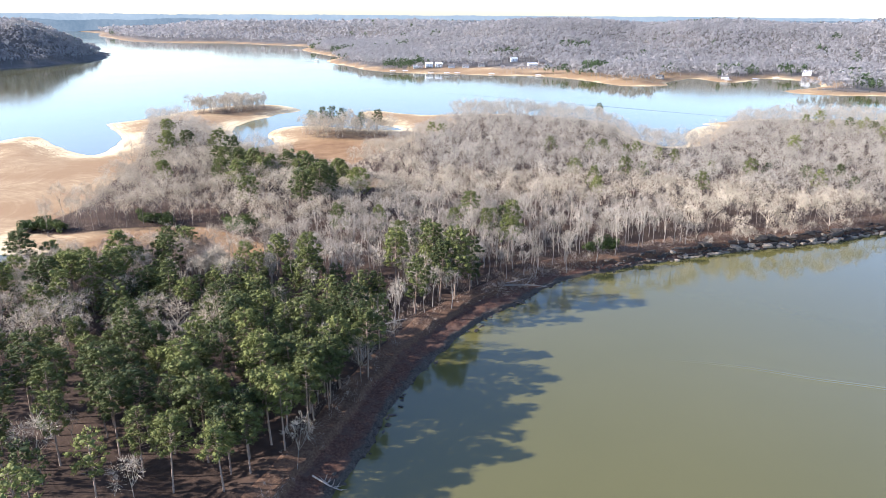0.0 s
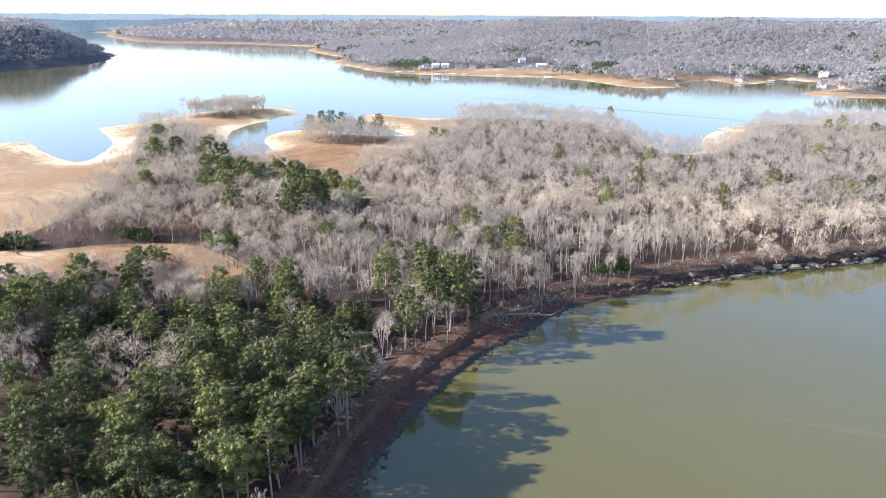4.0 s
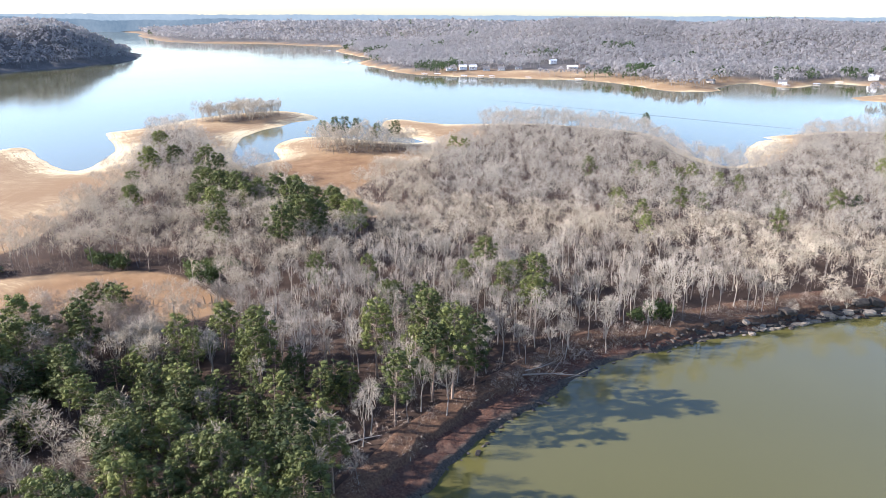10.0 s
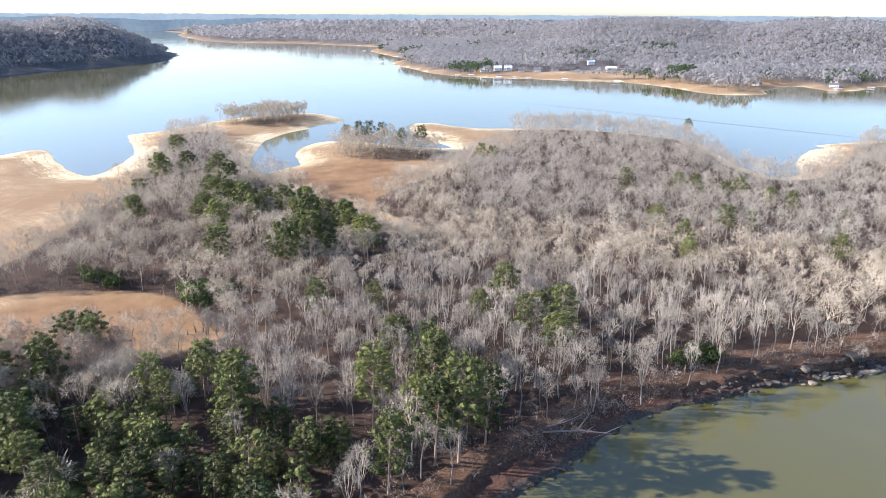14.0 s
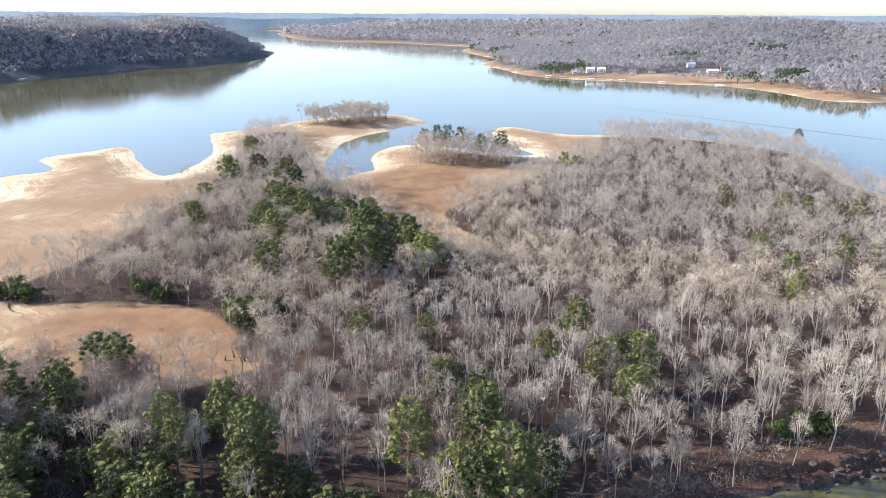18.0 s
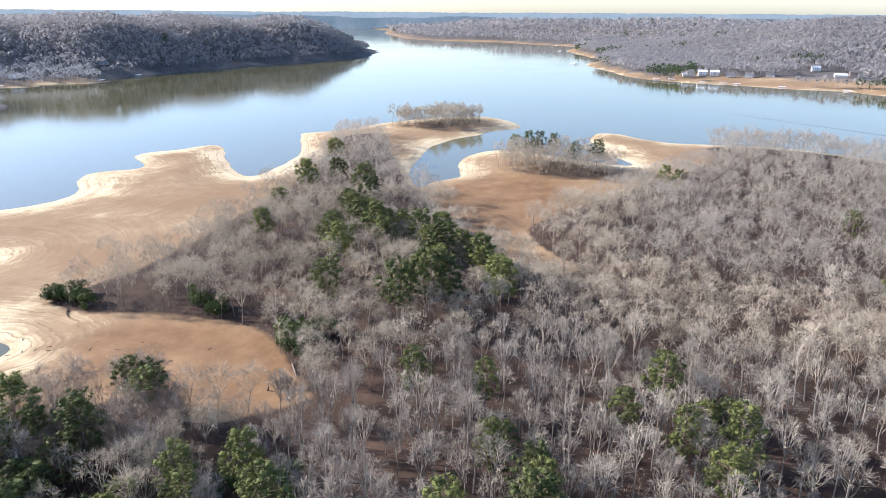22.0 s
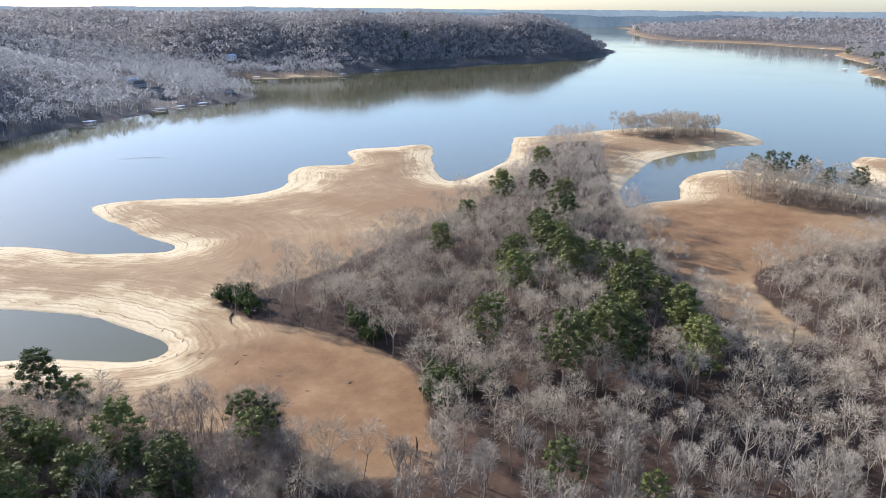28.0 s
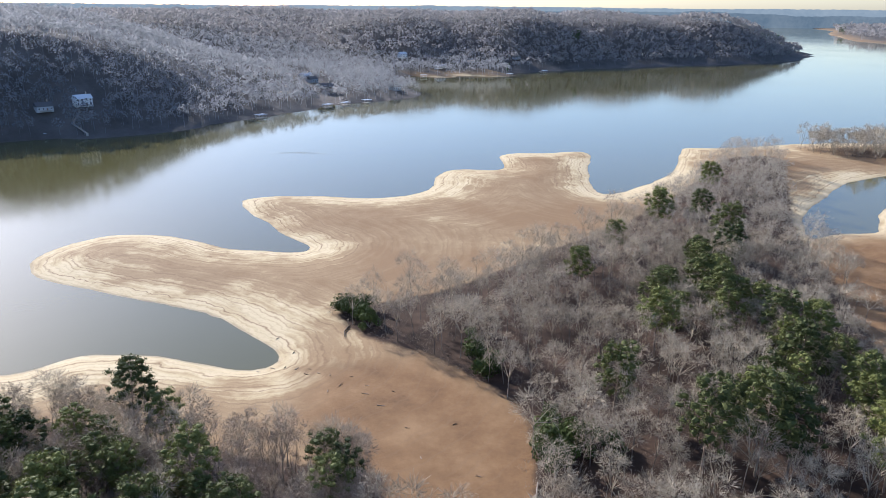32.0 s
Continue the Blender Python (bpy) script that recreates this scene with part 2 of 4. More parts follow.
WOOD = WOOD_SOUTH + WOOD_NORTH + WOOD_SPIT + WOOD_WEST
ISLE_SAND = [(-122, 610), (-106, 585), (-76, 584), (-48, 592), (-42, 612), (-60, 634), (-95, 642), (-118, 632)]
ISLE_TIP = [(-264, 742), (-240, 730), (-214, 736), (-196, 770), (-202, 800), (-232, 806)]

LEFT_SHORE = [(-5200, -2500), (-900, -2500), (-700, -900), (-640, -100), (-618, 266), (-611, 303), (-600, 345), (-604, 390), (-622, 439), (-645, 486), (-660, 534), (-680, 585), (-676, 635), (-692, 690),
              (-728, 716), (-816, 741), (-886, 775), (-905, 825), (-840, 866), (-885, 882), (-845, 909), (-823, 955), (-862, 980), (-862, 1036), (-856, 1166), (-837, 1292),
              (-790, 1466), (-775, 1624), (-840, 1800), (-874, 1881), (-960, 1960), (-1250, 2150), (-1800, 2600), (-2300, 3300), (-2600, 5200), (-5200, 5200)]
RIGHT_SHORE = [(-2000, 5200), (-1700, 3700), (-1300, 2960), (-1147, 2743), (-978, 2655), (-787, 2640), (-603, 2510), (-440, 2400), (-418, 2165), (-342, 1974), (-262, 1790), (-268, 1670),
               (-239, 1584), (-161, 1421), (-88, 1330), (-27, 1310), (43, 1300), (111, 1275), (170, 1265), (237, 1167), (267, 1102), (337, 1107), (345, 1150), (402, 1232),
               (428, 1250), (440, 1170), (488, 1185), (549, 1260), (578, 1223), (610, 1200), (560, 1100), (478, 1031), (509, 990), (594, 979), (760, 990), (900, 900),
               (1000, 700), (1100, 300), (1000, -400), (800, -2500), (5200, -2500), (5200, 5200)]
# hills: x, y, height, radius across
HILLS = [(-820, 255, 80, 220), (-1000, 330, 78, 220), (-1340, 600, 80, 300), (-1500, 850, 76, 330), (-1180, 980, 78, 210), (-1090, 1180, 84, 230), (-1060, 1400, 84, 230), (-960, 1600, 80, 200),
         (-940, 1740, 66, 150), (-1650, 1500, 66, 500), (-1000, -200, 80, 400), (-1800, 200, 60, 600),
         (-1090, 2950, 54, 330), (-700, 3000, 58, 380), (-250, 2500, 60, 420), (-120, 1990, 66, 300), (340, 2150, 74, 480), (760, 1950, 76, 480), (1100, 1600, 72, 420),
         (1300, 1100, 62, 400), (300, 1750, 44, 200), (1500, 2200, 74, 600)]


def smooth_ring(points, step):
    """The closed outline, rounded through its corners and cut into even pieces."""
    p = np.array(points, float)
    a, b, c, d = np.roll(p, 1, 0), p, np.roll(p, -1, 0), np.roll(p, -2, 0)
    out = []
    for i in range(len(p)):
        k = max(2, int(np.linalg.norm(c[i] - b[i]) / step))
        k = min(k, 6)
        u = np.linspace(0, 1, k, endpoint=False)[:, None]
        out.append(0.5 * (2 * b[i] + (c[i] - a[i]) * u + (2 * a[i] - 5 * b[i] + 4 * c[i] - d[i]) * u**2 + (3 * b[i] - a[i] - 3 * c[i] + d[i]) * u**3))
    return np.concatenate(out)


def inside_depth(ring, x, y):
    """Distance to the outline, positive inside."""
    best = np.full(x.shape, 1e12)
    inside = np.zeros(x.shape, bool)
    for (ax, ay), (bx, by) in zip(ring, np.roll(ring, -1, 0)):
        ex, ey = bx - ax, by - ay
        u = np.clip(((x - ax) * ex + (y - ay) * ey) / (ex * ex + ey * ey + 1e-9), 0, 1)
        best = np.minimum(best, (x - ax - u * ex) ** 2 + (y - ay - u * ey) ** 2)
        if ey != 0:
            inside ^= ((ay > y) != (by > y)) & (x < (y - ay) / ey * ex + ax)
    d = np.sqrt(best)
    return np.where(inside, d, -d)


def lattice(x, y, size, seed):
    """Smooth value noise in -1 to 1."""
    rng = np.random.default_rng(seed)
    table = rng.uniform(-1, 1, (256, 256))
    u, v = x / size + 1000.37, y / size + 1000.71
    i, j = np.floor(u).astype(int), np.floor(v).astype(int)
    f, g = u - i, v - j
    f, g = f * f * (3 - 2 * f), g * g * (3 - 2 * g)
    a, b = table[i % 256, j % 256], table[(i + 1) % 256, j % 256]
    c, d = table[i % 256, (j + 1) % 256], table[(i + 1) % 256, (j + 1) % 256]
    return (a * (1 - f) + b * f) * (1 - g) + (c * (1 - f) + d * f) * g


RING_LAND, RING_WOOD = smooth_ring(PENINSULA, 6), smooth_ring(WOOD, 8)
RING_ISLE, RING_TIP = smooth_ring(ISLE_SAND, 6), smooth_ring(ISLE_TIP, 6)
RING_LEFT, RING_RIGHT = smooth_ring(LEFT_SHORE, 30), smooth_ring(RIGHT_SHORE, 30)
SOUTH_LINE = np.array(SHORE_SOUTH, float)


def step_in(v, lo, hi):
    u = np.clip((v - lo) / (hi - lo), 0, 1)
    return u * u * (3 - 2 * u)


def line_distance(line, x, y):
    best = np.full(x.shape, 1e12)
    for (ax, ay), (bx, by) in zip(line[:-1], line[1:]):
        ex, ey = bx - ax, by - ay
        u = np.clip(((x - ax) * ex + (y - ay) * ey) / (ex * ex + ey * ey), 0, 1)
        best = np.minimum(best, (x - ax - u * ex) ** 2 + (y - ay - u * ey) ** 2)
    return np.sqrt(best)


def land(x, y):
    """Height of the ground and the masks that tell its kinds apart."""
    x, y = np.asarray(x, float), np.asarray(y, float)
    z = np.full(x.shape, -4.0)
    k = {n: np.zeros(x.shape) for n in ("wood", "shore", "red", "far", "low")}
    near = (x > -560) & (x < 660) & (y > -420) & (y < 900)
    if near.any():
        a, b = x[near], y[near]
        wob = 1.6 * lattice(a, b, 14, 3) + 0.7 * lattice(a, b, 5, 4)
        sd = inside_depth(RING_LAND, a, b) + wob * 0.6
        wd = np.maximum.reduce([inside_depth(r, a, b) for r in (RING_WOOD, RING_ISLE, RING_TIP)])
        south = line_distance(SOUTH_LINE, a, b)
        s = step_in(south, 34, 12)                     # the steep south bank
        flat = np.where(sd > 0, 2.6 * (1 - np.exp(-np.maximum(sd, 0) / 30)) + 0.02 * np.minimum(sd, 3), -3 * (1 - np.exp(np.minimum(sd, 0) / 18)))
        flat += 0.10 * lattice(a, b, 9, 5) * step_in(sd, 2, 12)
        bank = np.where(sd > 0, 0.7 * step_in(sd, 0, 2.5) + 0.12 * np.minimum(sd, 9) + 2.2 * step_in(sd, 6.0, 9.5), -3 * (1 - np.exp(np.minimum(sd, 0) / 4)))
        bank += 0.55 * lattice(a, b, 6, 6) * step_in(sd, 0, 2)
        bank -= 1.9 * step_in(sd, 15, 9)
        zz = flat * (1 - s) + bank * s
        up = step_in(wd, -6, 45)
        zz += up * (2.2 + 1.3 * lattice(a, b, 60, 7) + 0.35 * lattice(a, b, 12, 8))
        z[near] = zz
        isle = np.maximum(inside_depth(RING_ISLE, a, b), inside_depth(RING_TIP, a, b))
        k["wood"][near] = np.maximum(step_in(inside_depth(RING_WOOD, a, b), -5, 4), 0.46 * step_in(isle, -3, 9))
        k["shore"][near] = np.maximum(sd, 0)
        k["red"][near] = step_in(south, 12, 7) * (sd > -1) * 0.85
        # wet brown silt round the channel between the isle and the spit
        k["low"][near] = step_in(np.hypot((a + 98) / 55, (b - 520) / 80), 1.15, 0.6) * (sd > 0) * 0.9
        k["low"][near] = np.maximum(k["low"][near], 0.9 * step_in(np.hypot((a + 118) / 56, (b - 304) / 27), 1.2, 0.6))
    rest = ~near
    ax, ay = x[rest], y[rest]
    dl, dr = inside_depth(RING_LEFT, ax, ay), inside_depth(RING_RIGHT, ax, ay)
    d = np.maximum(dl, dr) + 6 * lattice(ax, ay, 60, 11)
    h = np.zeros(ax.shape)
    for hx, hy, hh, hr in HILLS:
        h = np.maximum(h, hh * np.exp(-(((ax - hx) ** 2 + (ay - hy) ** 2) / (hr * hr)) ** 1.2))
    h = np.maximum(h, np.where((dl > dr) & (ax > -1500), 12, 44) + 8 * lattice(ax, ay, 420, 12)) + 9 * lattice(ax, ay, 160, 13) + 6 * lattice(ax, ay, 800, 14)
    r = np.hypot(ax, ay - 100)
    h = h - 14 * step_in(r, 3000, 4400)
    zz = np.where(d > 0, 0.12 * np.minimum(d, 26) + np.maximum(h - 3, 0) * np.where(dl > dr, np.clip((d - 2) / 120, 0, 1), 0.1 * step_in(d, 20, 100) + 0.9 * step_in(d, 170, 520)), -4 * (1 - np.exp(np.minimum(d, 0) / 40)))
    z[rest] = zz
    k["shore"][rest] = np.where(d > 0, 26 + d * 0.8, 0)
    k["far"][rest] = np.where(dl > dr, np.where(np.hypot(ax + 855, ay - 890) < 75, step_in(d, 12, 24), 1.0), np.where((ax > -70) & (ax < 420) & (ay < 1520), step_in(d + 26 * lattice(ax, ay, 38, 15), 75, 115), step_in(d + 8 * lattice(ax, ay, 45, 15), 20, 32)))
    return z, k


def object_of(name, verts, faces, mat, parent=None, smooth=False):
    me = bpy.data.meshes.new(name)
    me.from_pydata(verts if isinstance(verts, list) else verts.tolist(), [], faces if isinstance(faces, list) else faces.tolist())
    me.materials.append(mat)
    if smooth:
        me.shade_smooth()
    ob = new(name, me)
    ob.parent = parent
    return ob


def axis(lo, hi, step, end, grow, most=45):
    c = list(np.arange(lo, hi + 0.1, step))
    for sign, lim in ((1, end[1]), (-1, end[0])):
        s, v = step, c[-1] if sign > 0 else c[0]
        out = []
        while sign * (lim - v) > 0:
            s = min(s * grow, most)
            v += sign * s
            out.append(v)
        c = c + out if sign > 0 else out[::-1] + c
    return np.array(c)


GX, GY = axis(-385, 255, 3.8, (-4900, 4900), 1.09, 50), axis(115, 800, 3.8, (-1500, 4900), 1.09, 50)
gx, gy = np.meshgrid(GX, GY)
gz, masks = land(gx, gy)
nx, ny = len(GX), len(GY)
idx = np.arange(nx * ny).reshape(ny, nx)
quads = np.stack([idx[:-1, :-1], idx[:-1, 1:], idx[1:, 1:], idx[1:, :-1]], -1).reshape(-1, 4)


def height_at(x, y):
    """Height of the ground sheet, between its corners."""
    x, y = np.asarray(x, float), np.asarray(y, float)
    i, j = np.clip(np.searchsorted(GX, x) - 1, 0, nx - 2), np.clip(np.searchsorted(GY, y) - 1, 0, ny - 2)
    u, v = (x - GX[i]) / (GX[i + 1] - GX[i]), (y - GY[j]) / (GY[j + 1] - GY[j])
    return (gz[j, i] * (1 - u) + gz[j, i + 1] * u) * (1 - v) + (gz[j + 1, i] * (1 - u) + gz[j + 1, i + 1] * u) * v


ground = object_of("ground", np.stack([gx.ravel(), gy.ravel(), gz.ravel()], 1), quads, M_GROUND, smooth=True)
tagged(ground, "sandy drawn-down lake shore, leaf-strewn woodland floor and far hills", "ground", kind="structure")
for key, values in masks.items():
    ground.data.attributes.new(key, "FLOAT", "POINT").data.foreach_set("value", values.ravel().astype(np.float32))

wx, wy = axis(-900, 500, 140, (-4900, 4900), 1.3, 600), axis(-200, 1500, 140, (-1500, 4900), 1.3, 600)
ux, uy = np.meshgrid(wx, wy)
uid = np.arange(ux.size).reshape(ux.shape)
water = object_of("water", np.stack([ux.ravel(), uy.ravel(), 0 * ux.ravel()], 1),
                  np.stack([uid[:-1, :-1], uid[:-1, 1:], uid[1:, 1:], uid[1:, :-1]], -1).reshape(-1, 4), M_WATER)
tagged(water, "calm olive-green lake water reflecting the pale sky", "water", kind="structure")


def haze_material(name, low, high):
    """The farthest ridges: glowing blue-grey colour stands in for haze over miles of air."""
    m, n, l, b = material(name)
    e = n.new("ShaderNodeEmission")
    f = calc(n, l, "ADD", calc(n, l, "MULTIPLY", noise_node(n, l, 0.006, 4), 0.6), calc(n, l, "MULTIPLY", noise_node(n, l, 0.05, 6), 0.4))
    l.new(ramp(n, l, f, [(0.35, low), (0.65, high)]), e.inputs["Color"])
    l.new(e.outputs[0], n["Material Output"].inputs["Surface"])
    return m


az = np.radians(np.arange(-125, 75, 0.1))
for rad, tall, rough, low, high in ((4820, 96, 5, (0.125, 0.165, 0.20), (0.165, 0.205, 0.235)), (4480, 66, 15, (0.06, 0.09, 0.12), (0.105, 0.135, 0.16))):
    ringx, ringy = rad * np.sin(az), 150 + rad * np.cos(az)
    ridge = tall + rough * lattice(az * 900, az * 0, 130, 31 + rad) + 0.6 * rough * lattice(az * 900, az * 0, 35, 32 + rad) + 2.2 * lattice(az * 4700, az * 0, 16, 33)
    nn = len(az)
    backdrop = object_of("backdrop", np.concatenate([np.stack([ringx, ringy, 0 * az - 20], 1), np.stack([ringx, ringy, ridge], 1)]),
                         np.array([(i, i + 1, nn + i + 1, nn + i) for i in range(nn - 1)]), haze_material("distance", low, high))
    tagged(backdrop, "wooded ridges far off on the horizon, haze painted as a blue glow", "backdrop", kind="structure")


# ---------------------------------------------------------------- the eroded south bank
def bank_material():
    m, n, l, b = material("eroded_bank", 0.95)
    up = attribute(n, "up")
    fine, mid = noise_node(n, l, 1.6, 7, rough=0.7), noise_node(n, l, 0.35, 5)
    soil = ramp(n, l, fine, [(0.3, (0.034, 0.016, 0.011)), (0.5, (0.085, 0.04, 0.025)), (0.7, (0.16, 0.082, 0.052))])
    soil = mix(n, l, ramp(n, l, mid, [(0.45, (0, 0, 0)), (0.65, (0.7, 0.7, 0.7))]), soil, (0.085, 0.055, 0.04))
    stone = ramp(n, l, fine, [(0.35, (0.03, 0.024, 0.019)), (0.6, (0.085, 0.068, 0.052)), (0.8, (0.19, 0.155, 0.12))])
    litter = ramp(n, l, fine, [(0.3, (0.05, 0.027, 0.016)), (0.5, (0.10, 0.056, 0.033)), (0.72, (0.175, 0.105, 0.062))])
    edge = calc(n, l, "ADD", up, calc(n, l, "MULTIPLY", calc(n, l, "SUBTRACT", mid, 0.5), 0.35))
    c = mix(n, l, ramp(n, l, edge, [(0.22, (0, 0, 0)), (0.32, (1, 1, 1))]), stone, soil)
    c = mix(n, l, ramp(n, l, edge, [(0.72, (0, 0, 0)), (0.85, (1, 1, 1))]), c, litter)
    l.new(c, b.inputs["Base Color"])
    bump(n, l, b, fine, 0.7, 0.3)
    return m


def even_line(points, step):
    p = np.array(points, float)
    a, b, c, d = np.vstack([p[:1], p[:-3]]), p[:-2], p[1:-1], p[2:]
    out = []
    for i in range(len(a)):
        u = np.linspace(0, 1, 40, endpoint=False)[:, None]
        out.append(0.5 * (2 * b[i] + (c[i] - a[i]) * u + (2 * a[i] - 5 * b[i] + 4 * c[i] - d[i]) * u**2 + (3 * b[i] - a[i] - 3 * c[i] + d[i]) * u**3))
    q = np.concatenate(out)
    s = np.concatenate([[0], np.cumsum(np.linalg.norm(np.diff(q, axis=0), axis=1))])
    t = np.arange(0, s[-1], step)
    return np.stack([np.interp(t, s, q[:, 0]), np.interp(t, s, q[:, 1])], 1)


bank_line = even_line(SHORE_SOUTH[3:-1], 0.8)
tangent = np.gradient(bank_line, axis=0)
tangent /= np.linalg.norm(tangent, axis=1)[:, None]
inland = np.stack([-tangent[:, 1], tangent[:, 0]], 1)
across = np.concatenate([np.arange(-2.5, 11, 0.6), [12, 13.5, 15, 17]])
bx = bank_line[:, None, 0] + inland[:, None, 0] * across
by_ = bank_line[:, None, 1] + inland[:, None, 1] * across
o = across[None, :] + 1.0 * lattice(bx, by_, 7, 51) + 0.5 * lattice(bx, by_, 2.2, 52)
east = step_in(bank_line[:, None, 0], 35, 85)
scarp = 8.2 * (1 - east) + 2.6 * east
bz = np.where(o < 0, 0.45 * o, 0.75 * step_in(o, 0, 1.6) + 0.11 * np.maximum(o, 0)) + (1.5 + 0.8 * east) * step_in(o, scarp, scarp + 1.3)
bz += (0.22 * lattice(bx, by_, 1.7, 53) + 0.16 * lattice(bx, by_, 4, 54)) * step_in(o, -0.5, 1)
bz = np.where(o > 1.5, np.maximum(bz, height_at(bx, by_) + 0.15), bz)
blend = step_in(across[None, :], 9.5, 15.5)
bz = bz * (1 - blend) + (height_at(bx, by_) + 0.3 - 1.2 * step_in(across[None, :], 14.5, 17)) * blend
bid = np.arange(bx.size).reshape(bx.shape)
bank = object_of("bank", np.stack([bx.ravel(), by_.ravel(), bz.ravel()], 1), np.stack([bid[:-1, :-1], bid[1:, :-1], bid[1:, 1:], bid[:-1, 1:]], -1).reshape(-1, 4), bank_material(), smooth=True)
tagged(bank, "eroded red soil bank with a dark rocky foot", "bank", kind="structure")
up = np.clip(np.where(o < scarp, 0.5 * (o / scarp) * 1.1 + 0.12 * np.minimum(o, 1), 0.75 + 0.25 * (o - scarp) / 2), 0, 1)
bank.data.attributes.new("up", "FLOAT", "POINT").data.foreach_set("value", up.ravel().astype(np.float32))


def bank_height(x, y):
    """Height of the ground, or of the bank's strip where it lies above."""
    k = int(np.argmin((bank_line[:, 0] - x) ** 2 + (bank_line[:, 1] - y) ** 2))
    d = (np.array((x, y)) - bank_line[k]) @ inland[k]
    z = float(height_at(x, y))
    return max(z, float(np.interp(d, across, bz[k]))) if -2.5 < d < 16 else z


# ---------------------------------------------------------------- trees
class Build:
    """Collects triangles of one part."""

    def __init__(self):
        self.v, self.f = [], []

    def tube(self, path, radii, sides=4):
        base = len(self.v)
        for i, p in enumerate(path):
            d = np.asarray(path[min(i + 1, len(path) - 1)]) - np.asarray(path[max(i - 1, 0)])
            d = d / (np.linalg.norm(d) + 1e-9)
            e = np.cross(d, (1, 0, 0) if abs(d[0]) < 0.8 else (0, 1, 0))
            e /= np.linalg.norm(e)
            g = np.cross(d, e)
            for s in range(sides):
                a = 2 * math.pi * s / sides
                self.v.append(np.asarray(p) + radii[i] * (math.cos(a) * e + math.sin(a) * g))
        for i in range(len(path) - 1):
            for s in range(sides):
                a, b = base + i * sides + s, base + i * sides + (s + 1) % sides
                self.f += [(a, b, b + sides), (a, b + sides, a + sides)]

    def spike(self, a, b, w, rng):
        """A twig: one slim triangle."""
        a, b = np.asarray(a), np.asarray(b)
        side = np.cross(b - a, rng.normal(size=3))
        side *= w / 2 / (np.linalg.norm(side) + 1e-9)
        n = len(self.v)
        self.v += [a - side, a + side, b]
        self.f.append((n, n + 1, n + 2))

    def leaf(self, p, size, rng, lean, slim=1.0):
        d1 = rng.normal(size=3) * 0.8 + lean
        d1 /= np.linalg.norm(d1)
        d2 = np.cross(d1, rng.normal(size=3))
        d2 /= np.linalg.norm(d2) + 1e-9
        n = len(self.v)
        self.v += [p - d2 * size * 0.5 * slim, p + d2 * size * 0.5 * slim, p + d1 * size * 1.15]
        self.f.append((n, n + 1, n + 2))

    def scale_leaf(self, p, normal, size, rng, loose=0.34):
        """A tuft lying on the surface of its clump."""
        n0 = normal + rng.normal(size=3) * loose
        d1 = np.cross(n0, rng.normal(size=3))
        d1 /= np.linalg.norm(d1) + 1e-9
        d2 = np.cross(n0, d1)
        d2 /= np.linalg.norm(d2) + 1e-9
        n = len(self.v)
        self.v += [p - d1 * size * 0.5, p + d1 * size * 0.5, p + d2 * size * 0.95]
        self.f.append((n, n + 1, n + 2))

    def mesh(self, name, mat, smooth=False):
        me = bpy.data.meshes.new(name)
        me.from_pydata([tuple(map(float, p)) for p in self.v], [], self.f)
        me.materials.append(mat)
        if smooth:
            me.shade_smooth()
        return me


def lobes_of(rng, lobes, centre, size):
    """The rounded boughs of a leafless crown: for each its way out, its middle and its radius."""
    out = []
    for i in range(lobes):
        a = i * 2.4 + rng.uniform(-0.4, 0.4)
        up = 1.0 - 1.15 * (i + 0.5) / lobes + rng.uniform(-0.12, 0.12)
        flat = math.sqrt(max(0.04, 1 - up * up))
        d = np.array((math.cos(a) * flat, math.sin(a) * flat, up))
        out.append((d, centre + d * size * rng.uniform(0.5, 0.68), size[0] * rng.uniform(0.42, 0.58)))
    return out


def sprays(b, rng, d, mid, radius, count, width):
    """Twigs that fan out from a bough to its rounded outside: slim spikes and fine sprays."""
    for j in range(count):
        e = d * 0.55 + rng.normal(size=3) * 0.75 + (0, 0, 0.12)
        e /= np.linalg.norm(e) + 1e-9
        inner = mid + e * radius * rng.uniform(0.05, 0.5)
        outer = mid + (e + rng.normal(size=3) * 0.13) * radius * rng.uniform(0.78, 1.12)
        if j % 3:
            b.spike(inner, outer, width, rng)
        else:
            b.spike(outer, inner + (outer - inner) * 0.3, width * rng.uniform(0.9, 1.5), rng)


def bare_tree(seed, height, limbs, twigs, width, spread, lean=0.03):
    """A leafless broad-leaved tree seen from near: a trunk, forking limbs and a domed crown of twigs."""
    rng = np.random.default_rng(seed)
    trunk, crown = Build(), Build()
    r = height * 0.0105
    top = np.array([rng.normal() * lean * height, rng.normal() * lean * height, height * 0.62])
    mid = top * 0.5 + rng.normal(size=3) * (0.02 * height, 0.02 * height, 0)
    trunk.tube([np.array((0, 0, -0.8)), mid, top], [r * 1.2, r * 0.85, r * 0.35], 5)
    size = np.array((spread, spread, 0.29)) * height
    for d, lobe, radius in lobes_of(rng, limbs, top + (0, 0, height * 0.06), size):
        u = rng.uniform(0.55, 0.95)
        start = top * u
        rr = r * rng.uniform(0.32, 0.5)
        knee = start * 0.5 + lobe * 0.5 + (lobe - start) * (0.14, 0.14, -0.1)
        end = lobe + d * radius * 0.5
        crown.tube([start, knee, lobe, end], [rr, rr * 0.75, rr * 0.5, rr * 0.15], 3)
        for j in range(4):
            e = d + rng.normal(size=3) * 0.6
            e /= np.linalg.norm(e)
            p = knee + (lobe - knee) * rng.uniform(0.1, 0.9)
            crown.spike(p, lobe + e * radius * 0.85, width * 2.0, rng)
        sprays(crown, rng, d, lobe, radius, twigs, width)
    return trunk, crown


